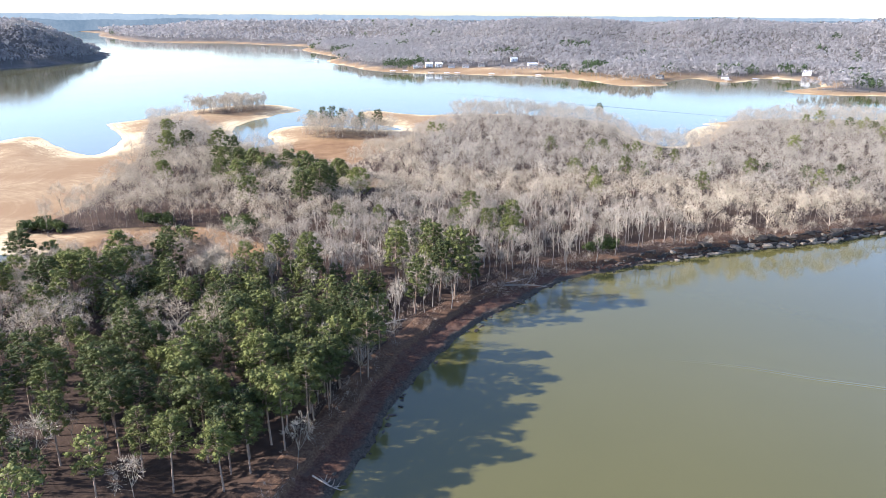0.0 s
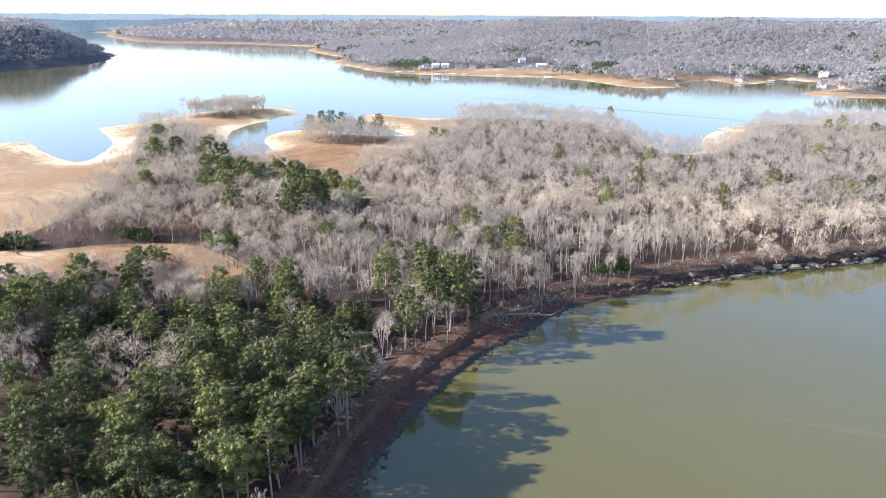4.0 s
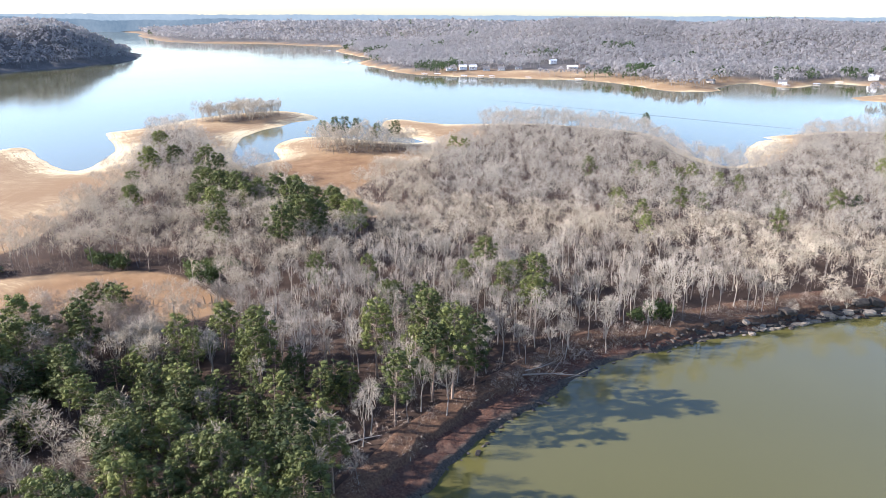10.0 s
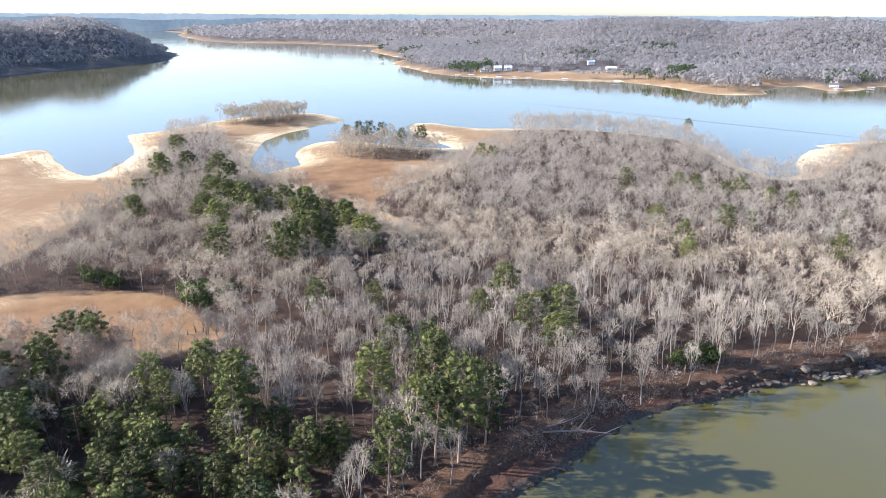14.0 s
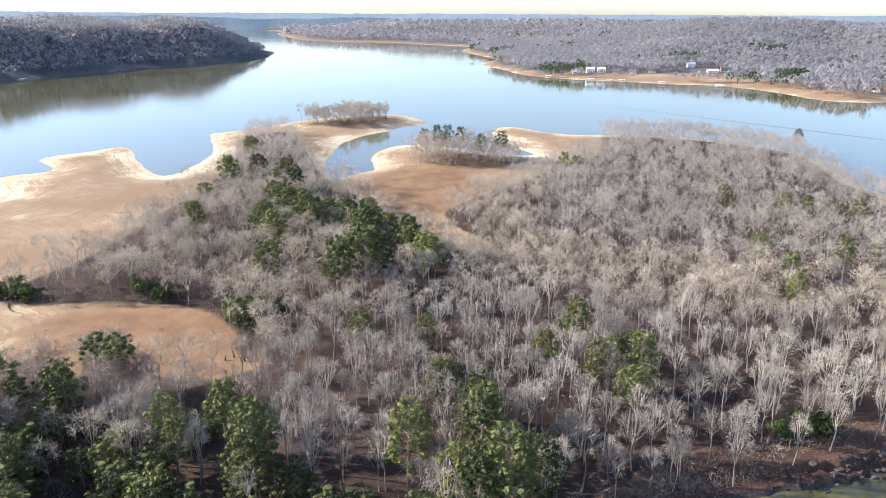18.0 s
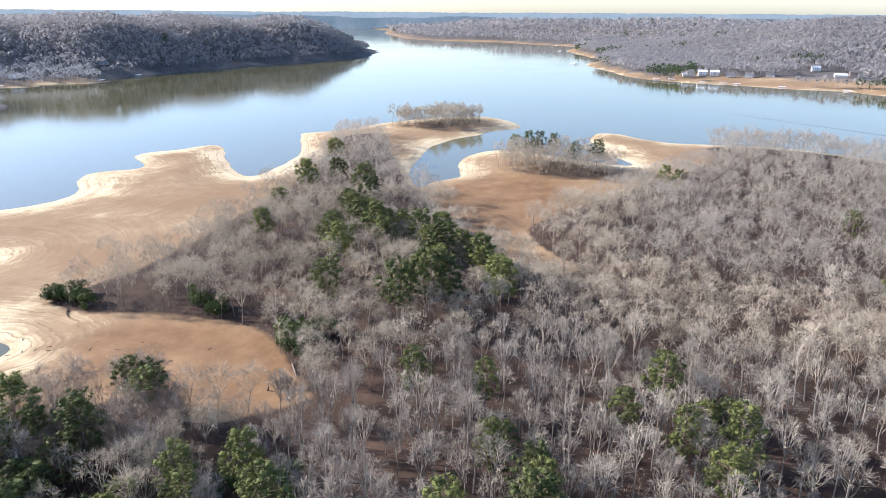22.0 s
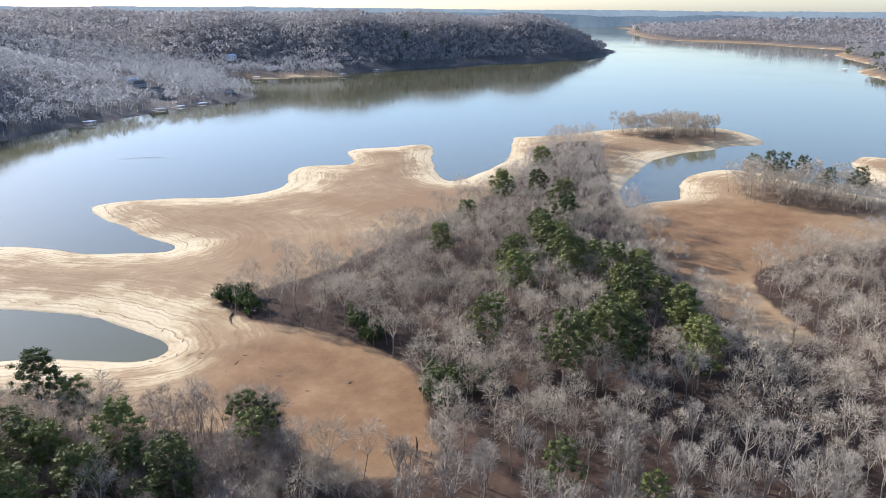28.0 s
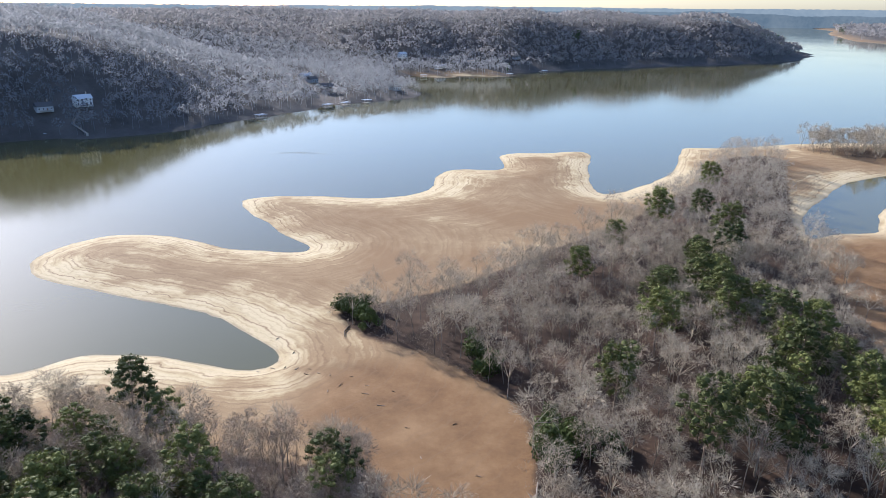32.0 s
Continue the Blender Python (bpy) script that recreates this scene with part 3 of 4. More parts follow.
def dome_tree(seed, height, lobes, twigs, width, spread, low=0.40):
    """A leafless tree of the wood: trunk, limbs fanning upwards and a lumpy dome of fine twigs."""
    rng = np.random.default_rng(seed)
    b = Build()
    r = height * 0.0085
    lean = rng.normal(size=2) * 0.03 * height
    fork = np.array((lean[0] * 0.5, lean[1] * 0.5, height * rng.uniform(low - 0.07, low + 0.07)))
    b.tube([np.array((0, 0, -0.8)), fork], [r * 0.95, r * 0.7], 3)
    size = np.array((spread, spread, 0.50 - 0.5 * low)) * height
    for d, mid, radius in lobes_of(rng, lobes, np.array((lean[0], lean[1], height * (0.5 + 0.42 * low))), size):
        b.spike(fork * rng.uniform(0.85, 1.1), mid + d * radius * 0.6, r * rng.uniform(0.8, 1.3), rng)
        sprays(b, rng, d, mid, radius, twigs, width)
    return b


def far_dome(seed, height, lobes, scales, size, spread):
    """A leafless tree too far off for its twigs: a lumpy dome of fine sprays over a trunk."""
    rng = np.random.default_rng(seed)
    b = Build()
    b.spike((0, 0, -1), (0, 0, height * 0.8), 0.5, rng)
    for d, mid, radius in lobes_of(rng, lobes, np.array((0, 0, height * 0.62)), np.array((spread, spread, 0.32)) * height):
        for j in range(scales):
            e = d * 0.7 + rng.normal(size=3) * 0.6 + (0, 0, 0.15)
            e /= np.linalg.norm(e)
            b.scale_leaf(mid + e * radius * rng.uniform(0.8, 1.1), e, size * rng.uniform(0.7, 1.3), rng, 0.13)
    return b


CORE = [(0, 0, 1), (0.89, 0, 0.45), (0.28, 0.85, 0.45), (-0.72, 0.53, 0.45), (-0.72, -0.53, 0.45), (0.28, -0.85, 0.45),
        (0.72, 0.53, -0.45), (-0.28, 0.85, -0.45), (-0.89, 0, -0.45), (-0.28, -0.85, -0.45), (0.72, -0.53, -0.45), (0, 0, -1)]
CORE_FACES = [(0, 1, 2), (0, 2, 3), (0, 3, 4), (0, 4, 5), (0, 5, 1), (1, 6, 2), (2, 7, 3), (3, 8, 4), (4, 9, 5), (5, 10, 1),
              (6, 7, 2), (7, 8, 3), (8, 9, 4), (9, 10, 5), (10, 6, 1), (11, 7, 6), (11, 8, 7), (11, 9, 8), (11, 10, 9), (11, 6, 10)]


def pine_tree(seed, height, clumps, leaves, bare=0.5, tuft=1.0, wide=1.0):
    """A tall pine: bare lower trunk, whorled limbs, and dense flattened clumps of needles on them."""
    rng = np.random.default_rng(seed)
    trunk, crown = Build(), Build()
    r = height * 0.0105
    top = np.array((rng.normal() * 0.025 * height, rng.normal() * 0.025 * height, height * 0.95))
    trunk.tube([np.array((0, 0, -0.6)), top * 0.35 + rng.normal(size=3) * (0.1, 0.1, 0), top * 0.7, top], [r * 1.2, r, r * 0.65, r * 0.15], 6)
    for i in range(clumps):
        u = bare + (0.99 - bare) * (i + rng.uniform(0, 0.7)) / clumps
        az = i * 2.4 + rng.uniform(-0.5, 0.5)
        shape = math.sin(math.pi * min(0.97, (u - bare) / (1 - bare) * 0.62 + 0.30)) ** 0.75
        reach = height * 0.205 * wide * shape * rng.uniform(0.25, 1.1) ** 0.8 + 0.2
        start = top * (u / 0.95 * 0.94)
        c = start + (math.cos(az) * reach, math.sin(az) * reach, reach * rng.uniform(0.15, 0.4))
        trunk.tube([start, c], [r * 0.28, r * 0.06], 3)
        size = np.array((1, 1, 0.62)) * height * wide * rng.uniform(0.036, 0.068)
        size[:2] *= rng.uniform(0.8, 1.2, 2)
        n = len(crown.v)
        crown.v += [c + np.array(k) * size * rng.uniform(0.35, 0.75) for k in CORE]
        crown.f += [(a + n, b + n, d + n) for a, b, d in CORE_FACES]
        for j in range(leaves):
            p = rng.normal(size=3) + (0, 0, 0.25)
            p /= np.linalg.norm(p)
            q = c + p * size * rng.uniform(0.6, 1.1)
            if j % 2 == 0:
                crown.leaf(q, height * rng.uniform(0.014, 0.026) * tuft, rng, p * 0.7 + (0, 0, 0.4), 0.3)
            else:
                crown.scale_leaf(q, p, height * rng.uniform(0.013, 0.027) * tuft, rng)
    return trunk, crown


def bush(seed, radius, leaves):
    rng = np.random.default_rng(seed)
    stem, crown = Build(), Build()
    for i in range(7):
        a = i * 0.9
        stem.tube([np.array((0, 0, -0.3)), np.array((math.cos(a), math.sin(a), 1.2)) * radius * 0.6], [0.09, 0.03], 3)
    for i in range(9):
        c = np.array((rng.normal() * 0.5, rng.normal() * 0.5, rng.uniform(0.35, 1.15))) * radius
        for j in range(leaves):
            p = rng.normal(size=3)
            p /= np.linalg.norm(p)
            q = c + p * radius * 0.5 * rng.uniform(0.6, 1)
            if q[2] > 0:
                crown.scale_leaf(q, p, rng.uniform(0.3, 0.6), rng)
    return stem, crown


def thing_of(name, parts):
    root = new(name)
    for pname, build, mat, smooth in parts:
        ob = new(pname, build.mesh(pname, mat, smooth))
        ob.parent = root
    return root


def stand_of(prototypes, places, rng, lo, hi, sink=0.0):
    """Sets copies of the prototypes at the places; the first copies are the prototypes themselves."""
    zs = [bank_height(x, y) for x, y in places]
    used = set()
    for n, ((x, y), z) in enumerate(zip(places, zs)):
        k = int(rng.integers(len(prototypes)))
        s = float(rng.uniform(lo, hi))
        m = Matrix.LocRotScale((x, y, z - sink), Euler((0, 0, float(rng.uniform(0, 6.28)))), (s, s, s * float(rng.uniform(0.94, 1.08))))
        if k not in used:
            used.add(k)
            prototypes[k].matrix_basis = m
        else:
            ob = copy_thing(prototypes[k], Matrix())
            ob.matrix_basis = m
    for k, p in enumerate(prototypes):
        if k not in used:
            for o in list(p.children) + [p]:
                bpy.data.objects.remove(o)


def forest_mesh(name, kinds, places, scales, mat, rng, tilt=0.05, trunk_mat=None):
    """All trees of a wood that nobody could count, joined into one mesh; the first six faces of a kind are its trunk."""
    zs = height_at(places[:, 0], places[:, 1])
    pick = rng.integers(len(kinds), size=len(places))
    turn = rng.uniform(0, 2 * math.pi, len(places))
    vs, fs, base = [], [], 0
    for k, (kv, kf) in enumerate(kinds):
        sel = np.where(pick == k)[0]
        if not len(sel):
            continue
        c, s = np.cos(turn[sel])[:, None], np.sin(turn[sel])[:, None]
        sc = scales[sel][:, None]
        lx, ly = rng.normal(size=(len(sel), 1)) * tilt, rng.normal(size=(len(sel), 1)) * tilt
        x = (kv[None, :, 0] * c - kv[None, :, 1] * s) * sc + places[sel, 0][:, None] + lx * kv[None, :, 2] * sc
        y = (kv[None, :, 0] * s + kv[None, :, 1] * c) * sc + places[sel, 1][:, None] + ly * kv[None, :, 2] * sc
        z = kv[None, :, 2] * sc + zs[sel][:, None]
        vs.append(np.stack([x, y, z], -1).reshape(-1, 3))
        fs.append((kf[None] + (base + np.arange(len(sel)) * len(kv))[:, None, None]).reshape(-1, 3))
        base += len(sel) * len(kv)
    v, f = np.concatenate(vs).astype(np.float32), np.concatenate(fs).astype(np.int32)
    me = bpy.data.meshes.new(name)
    me.vertices.add(len(v))
    me.vertices.foreach_set("co", v.ravel())
    me.loops.add(f.size)
    me.loops.foreach_set("vertex_index", f.ravel())
    me.polygons.add(len(f))
    me.polygons.foreach_set("loop_start", np.arange(0, f.size, 3, dtype=np.int32))
    me.update(calc_edges=True)
    me.materials.append(mat)
    if trunk_mat:
        me.materials.append(trunk_mat)
        slots = np.concatenate([np.tile((np.arange(len(kf)) < 6).astype(np.int32), int((pick == k).sum())) for k, (kv, kf) in enumerate(kinds)])
        me.polygons.foreach_set("material_index", slots)
    return new(name, me)


def joined(builds):
    v, f = [], []
    for b in builds:
        f += [tuple(i + len(v) for i in t) for t in b.f]
        v += b.v
    return np.array(v, float), np.array(f, int)


def scatter(ring_list, lo, hi, gap, rng, margin=0.0, keep=None):
    """Uneven planting: a jittered lattice clipped to the outlines."""
    xs, ys = np.arange(lo[0], hi[0], gap), np.arange(lo[1], hi[1], gap * 0.87)
    px, py = np.meshgrid(xs, ys)
    px = px + (np.arange(len(ys)) % 2)[:, None] * gap / 2
    px, py = px + rng.uniform(-0.42, 0.42, px.shape) * gap, py + rng.uniform(-0.42, 0.42, px.shape) * gap
    px, py = px.ravel(), py.ravel()
    d = np.maximum.reduce([inside_depth(r, px, py) for r in ring_list])
    ok = d > margin
    if keep is not None:
        ok &= keep(px, py, d)
    return np.stack([px[ok], py[ok]], 1)


RNG = np.random.default_rng(42)

# pines, by the wood they stand in
PINES_STAND = [(-100, 154), (-94, 157), (-106, 163), (-94, 170), (-81, 151), (-80, 167), (-69, 146), (-74, 170), (-65, 157), (-66, 170), (-55, 152), (-56, 167), (-54, 178),
               (-46, 158), (-45, 171), (-45, 185), (-38, 164), (-36, 178), (-33, 156), (-29, 186), (-27, 194), (-28, 171), (-24, 186), (-69, 202), (-80, 212), (-62, 193),
               (-52, 194), (-43, 198), (-46, 128), (-61, 141), (-73, 141), (-90, 146), (-112, 150), (-118, 168), (-60, 183), (-86, 182), (-52, 138), (-40, 146), (-84, 135), (-100, 140)]
PINES_STAND_DEEP = [(-108, 174), (-102, 181), (-88, 160), (-87, 172), (-76, 158), (-72, 163), (-62, 164), (-60, 150), (-50, 164), (-51, 147), (-40, 171), (-34, 170), (-66, 178), (-47, 178),
                    (-38, 187), (-57, 187), (-34, 199), (-22, 178), (-28, 163), (-78, 146), (-95, 132), (-66, 132), (-56, 127)]
PINES_MIDDLE = [(-130, 227), (-129, 239), (-128, 216), (-116, 221), (-118, 206), (-124, 201), (-111, 227), (-112, 246), (-91, 222), (-71, 246), (-46, 234), (-15, 277), (-17, 247),
                (-5, 255), (-10, 223), (-1, 235), (9, 243), (21, 304), (27, 304), (11, 314), (28, 286), (-30, 303), (-44, 298), (17, 295), (30, 293), (6, 302), (-67, 241), (-61, 252),
                (-49, 238), (-8, 267), (-20, 276), (-4, 262), (-93, 227), (-101, 248)]
PINES_SHADE = [(-17, 247), (-5, 255), (-10, 223), (-1, 235), (9, 243), (4, 237), (-6, 241), (-8, 267)]
PINES_EAST = [(-1, 544), (105, 464), (128, 475), (79, 378), (104, 401), (114, 401), (76, 405), (139, 455), (157, 419), (176, 403), (184, 404), (136, 366), (205, 397), (204, 382),
              (229, 405), (223, 382), (320, 639), (321, 621), (316, 588), (321, 572), (336, 582), (342, 573), (234, 479), (144, 446), (73, 484), (332, 544), (-10, 556), (80, 361), (152, 712), (98, 474),
              (120, 466), (350, 600), (365, 590), (380, 570), (300, 600)]
PINES_SPIT = [(-212, 552), (-180, 466), (-177, 435), (-177, 495), (-159, 394), (-150, 466), (-128, 403), (-115, 389), (-111, 375), (-132, 424), (-118, 409), (-133, 444), (-120, 422),
              (-109, 413), (-101, 395), (-101, 410), (-88, 400), (-81, 392), (-78, 402), (-74, 385), (-76, 373), (-71, 375), (-69, 392), (-59, 383), (-72, 360), (-71, 349),
              (-63, 346), (-59, 352), (-69, 337), (-96, 341), (-44, 366), (-53, 378), (-46, 374), (-125, 395), (-138, 432), (-107, 401)]
PINES_WEST = [(-148, 225), (-148, 233), (-143, 237), (-154, 244), (-144, 250), (-146, 218), (-135, 227), (-132, 233), (-127, 236), (-120, 246), (-158, 220), (-165, 212)]
PINES_EDGE = [(-111, 271), (-104, 273), (-101, 268)]
PINES_BANK = [(-33, 150), (-30, 160), (-27, 172), (-37, 141), (-41, 134), (-24, 184), (-34, 158), (-31, 168), (-44, 141), (-39, 152), (-20, 196), (-48, 133)]
# mostly out of view, added to throw shade over the stand's ground
PINES_ADDED = [(-70, 122), (-82, 118), (-94, 124), (-106, 128), (-118, 136), (-76, 108), (-90, 106), (-104, 112), (-118, 118), (-132, 128), (-130, 142), (-144, 138), (-84, 96), (-98, 94), (-112, 100), (-128, 108), (-142, 118), (-156, 130), (-134, 154), (-148, 158), (-140, 172), (-156, 176)]
PINES_ADDED += [(-164 - 11 * i - 4 * (j % 2), 108 + 15 * j + 3 * (i % 2)) for i in range(4) for j in range(7)] + [(-124 - 10 * i, 160 + 9 * (i % 2)) for i in range(4)]
PINES_ISLE = [(-72, 610), (-58, 612), (-90, 628), (-114, 628), (-104, 622), (-95, 616)]
def pine_kind(seed, height, clumps, leaves, bare, tuft, wide=1.0):
    t, cr = pine_tree(seed, height, clumps, leaves, bare, tuft, wide)
    p = thing_of("pine_tree", [("trunk", t, M_PINEBARK, True), ("crown", cr, M_NEEDLE, False)])
    return tagged(p, "tall green pine with a bare lower trunk and clumped needles", "tree", "pines of the wood")


def jittered(places):
    p = np.array(places, float)
    return p + RNG.uniform(-1.5, 1.5, p.shape)


PINES_WEST_DEEP = [(-150, 205), (-142, 212), (-130, 214), (-126, 224), (-112, 238), (-104, 252)]
near_pines = jittered(PINES_BANK + PINES_WEST_DEEP + PINES_STAND + PINES_STAND_DEEP + PINES_WEST)
middle_pines = jittered([p for p in PINES_MIDDLE if p not in PINES_SHADE])
shade_pines = jittered(PINES_SHADE)
edge_pines = np.array(PINES_EDGE, float)
far_pines = jittered(PINES_EAST + PINES_ISLE + PINES_ADDED)
spit_pines = jittered(PINES_SPIT)
pine_places = np.concatenate([near_pines, middle_pines, far_pines, spit_pines, shade_pines, edge_pines])
stand_of([pine_kind(100 + n, 21.0 + n % 3, 70 + n % 4 * 4, 50, 0.40 + 0.06 * (n % 4), 0.85) for n in range(7)], near_pines, RNG, 0.74, 1.06)
stand_of([pine_kind(140 + n, 23.0 + n % 3, 66 + n % 3 * 4, 48, 0.30 + 0.06 * (n % 3), 0.85, 1.0) for n in range(5)], middle_pines, RNG, 0.66, 0.95)
stand_of([pine_kind(110 + n, 20.0 + n % 3, 44 + n % 3 * 2, 20, 0.34 + 0.07 * (n % 3), 1.35) for n in range(6)], far_pines, RNG, 0.72, 1.02)
stand_of([pine_kind(170 + n, 20.0, 46, 50, 0.60, 0.85, 1.1) for n in range(3)], edge_pines, RNG, 0.84, 0.94)
stand_of([pine_kind(150 + n, 23.0 + n % 3, 74 + n % 3 * 4, 48, 0.24 + 0.06 * (n % 3), 0.85, 1.0) for n in range(4)], shade_pines, RNG, 0.85, 1.08)
stand_of([pine_kind(160 + n, 20.0 + n % 3, 72 + n % 3 * 3, 46, 0.28 + 0.06 * (n % 3), 0.95, 1.22) for n in range(6)], spit_pines, RNG, 0.8, 1.12)

# leafless trees: the nearest one by one, the rest of the wood as one mass
WOODS = [RING_WOOD, RING_ISLE, RING_TIP]


def thin(px, py, d):
    """Leaves clearings under the pines and a ragged edge."""
    near = np.min(np.hypot(px[:, None] - pine_places[None, :, 0], py[:, None] - pine_places[None, :, 1]), 1)
    under = (py < 188) & (px < -36)
    hollow = (px > -108) & (px < -30 + 0.45 * (py - 200)) & (py > 200) & (py < 240) & (RNG.uniform(size=px.shape) < 0.88)
    near = np.where(hollow, 0, near)
    return (near > np.where(under, 4.5, 2.8)) & ~(under & (py < 178) & (RNG.uniform(size=px.shape) < 0.9)) & (px < 0.66 * py + 25) & (RNG.uniform(size=px.shape) < np.clip(0.6 + d / 14, 0, 0.93))


def near_wood(px, py, d):
    return thin(px, py, d) & (py + 0.30 * np.abs(px) + np.where(px < -15, -75, 40) < 455)


def outer_wood(px, py, d):
    return thin(px, py, d) & (py + 0.30 * np.abs(px) + np.where(px < -15, -75, 40) >= 455)


close_by = scatter(WOODS, (-280, 100), (330, 560), 7.2, RNG, -1.5, near_wood)
close = (close_by[:, 0] > -75) & (close_by[:, 0] < 110) & (close_by[:, 1] > 205) & (close_by[:, 1] < 345)
order = np.argsort(line_distance(SOUTH_LINE, close_by[:, 0], close_by[:, 1]) + np.where(close, 0, 1e4))
single, mass = close_by[order[:300]], close_by[order[300:]]
# the dense strip of bare trees before the bay
WEST_EDGE = np.array([(-94, 272), (-112, 281), (-126, 270), (-146, 254), (-165, 240), (-184, 220)], float)
leg = RNG.integers(0, len(WEST_EDGE) - 1, 380)
strip = WEST_EDGE[leg] + (WEST_EDGE[leg + 1] - WEST_EDGE[leg]) * RNG.uniform(0, 1, (380, 1)) + np.array((0.5, -0.85)) * RNG.uniform(-2, 34, (380, 1))
outer = scatter([RING_WOOD], (-290, 250), (430, 815), 7.7, RNG, -1.5, outer_wood)
isles = scatter([RING_ISLE, RING_TIP], (-290, 550), (0, 830), 6.2, RNG, -1.0)
bare_kinds = []
for n in range(10):
    t, cr = bare_tree(200 + n, 15.5 + n % 4, 9, 60, 0.068, 0.20 + 0.04 * (n % 3))
    p = thing_of("bare_tree", [("trunk", t, M_BARK, True), ("crown", cr, M_TWIG, False)])
    tagged(p, "leafless grey broad-leaved tree standing in leaf litter", "tree", "bare trees of the wood")
    bare_kinds.append(p)
stand_of(bare_kinds, single, RNG, 0.7, 1.05)
near_kinds = [joined([dome_tree(300 + n, 14.5 + n % 3, 8 + n % 3, 54, 0.072, 0.23 + 0.03 * (n % 4))]) for n in range(14)]
wide_kinds = [joined([dome_tree(330 + n, 14.5 + n % 3, 8, 30, 0.11, 0.26 + 0.03 * (n % 4))]) for n in range(12)]
isle_kinds = [joined([dome_tree(600 + n, 14.5 + n % 5, 9, 32, 0.17, 0.22 + 0.03 * (n % 3), 0.18)]) for n in range(8)]
strip_kinds = [joined([dome_tree(620 + n, 12.0 + n % 4, 8, 32, 0.07, 0.18 + 0.03 * (n % 3), 0.36)]) for n in range(8)]
for name, kinds, part_of in (("woodland", near_kinds, mass), ("edge_woodland", strip_kinds, strip), ("outer_woodland", wide_kinds, outer), ("island_woodland", isle_kinds, isles)):
    mat = {"outer_woodland": M_WOODS, "edge_woodland": M_BRUSH}.get(name, M_NEARWOODS)
    woods = forest_mesh(name, kinds, part_of, RNG.uniform(0.62, 1.22, len(part_of)), mat, RNG, 0.07, M_TRUNKS)
    tagged(woods, "dense leafless grey woodland on the sandy peninsula", "woodland", kind="stuff")

# brushwood: low bare growth at the wood's ragged edge and on the isles
brush_kinds = []
for n in range(8):
    v, f = joined([dome_tree(360 + n, 6.0, 5, 10, 0.08, 0.40 + 0.05 * (n % 3), 0.3)])
    v = v * (1, 1, 0.9) - (0, 0, 1.6)
    brush_kinds.append((v, f))


def edge_only(px, py, d):
    inner = (py < 430) & (RNG.uniform(size=px.shape) < 0.36)
    return (((d < 9) & (RNG.uniform(size=px.shape) < 0.55)) | inner) & (px < 0.66 * py + 25) & ~((px < -36) & (py < 190))


brush = scatter([RING_WOOD], (-290, 100), (330, 760), 4.6, RNG, -3.0, edge_only)
foot = np.arange(len(bank_line))[(bank_line[:, 0] > 25) & (bank_line[:, 0] < 260)]
foot = np.repeat(foot, 2)
reach = RNG.uniform(4.2, 11.0, len(foot))
brush = np.concatenate([brush, bank_line[foot] + inland[foot] * reach[:, None]])
tagged(forest_mesh("brushwood", brush_kinds, brush, RNG.uniform(0.6, 1.2, len(brush)), M_BRUSH, RNG), "low tangled bare brushwood along the edge of the wood", "brushwood", kind="stuff")

isle_brush = scatter([RING_ISLE, RING_TIP], (-290, 550), (0, 830), 3.9, RNG, -1.5)
tagged(forest_mesh("island_brushwood", brush_kinds, isle_brush, RNG.uniform(0.45, 1.0, len(isle_brush)), M_BRUSH, RNG), "tangled bare brushwood filling the small islands", "brushwood", kind="stuff")

# young pines under the tall stand
young = [pine_kind(130 + n, 10.5 + n, 46, 42, 0.06, 1.15, 1.55) for n in range(3)]
for p in young:
    p.name = "young_pine"
    tagged(p, "young bushy dark green pine with branches down to the ground", "tree", "young pines under the stand")
yp = np.stack([RNG.uniform(-106, -22, 190), RNG.uniform(203, 240, 190)], 1)
yp = yp[(yp[:, 0] < -30 + 0.45 * (yp[:, 1] - 200)) & (np.hypot((yp[:, 0] + 84) / 10, (yp[:, 1] - 222) / 12) > 1) & (inside_depth(RING_WOOD, yp[:, 0], yp[:, 1]) > 4)][:90]
yw = np.stack([RNG.uniform(-150, -98, 26), RNG.uniform(200, 262, 26)], 1)
yw = yw[yw[:, 1] < 262 + 0.8 * (yw[:, 0] + 105)]
stand_of(young, np.concatenate([yp, yw]), RNG, 0.7, 1.15)

# shrubs at the wood's edge
shrub_kinds = []
for n in range(3):
    st, cr = bush(400 + n, 2.6, 90)
    p = thing_of("evergreen_shrub", [("stems", st, M_BARK, False), ("leaves", cr, M_SHRUB, False)])
    tagged(p, "rounded dark green evergreen shrub at the wood's edge", "shrub", "shrubs at the edge of the wood")
    shrub_kinds.append(p)
SHRUBS = [(-195, 322), (-192, 325), (-186, 324), (-181, 323), (-199, 323), (-197, 325), (-193, 328), (-189, 325), (-138, 336), (-142, 337), (-146, 338), (-134, 334), (-98, 322), (-95, 326), (-100, 327), (-92, 318), (-89, 330), (62, 290), (70, 293), (-55, 250), (-60, 262), (-70, 255)]
stand_of(shrub_kinds, np.array(SHRUBS, float), RNG, 1.0, 1.75)


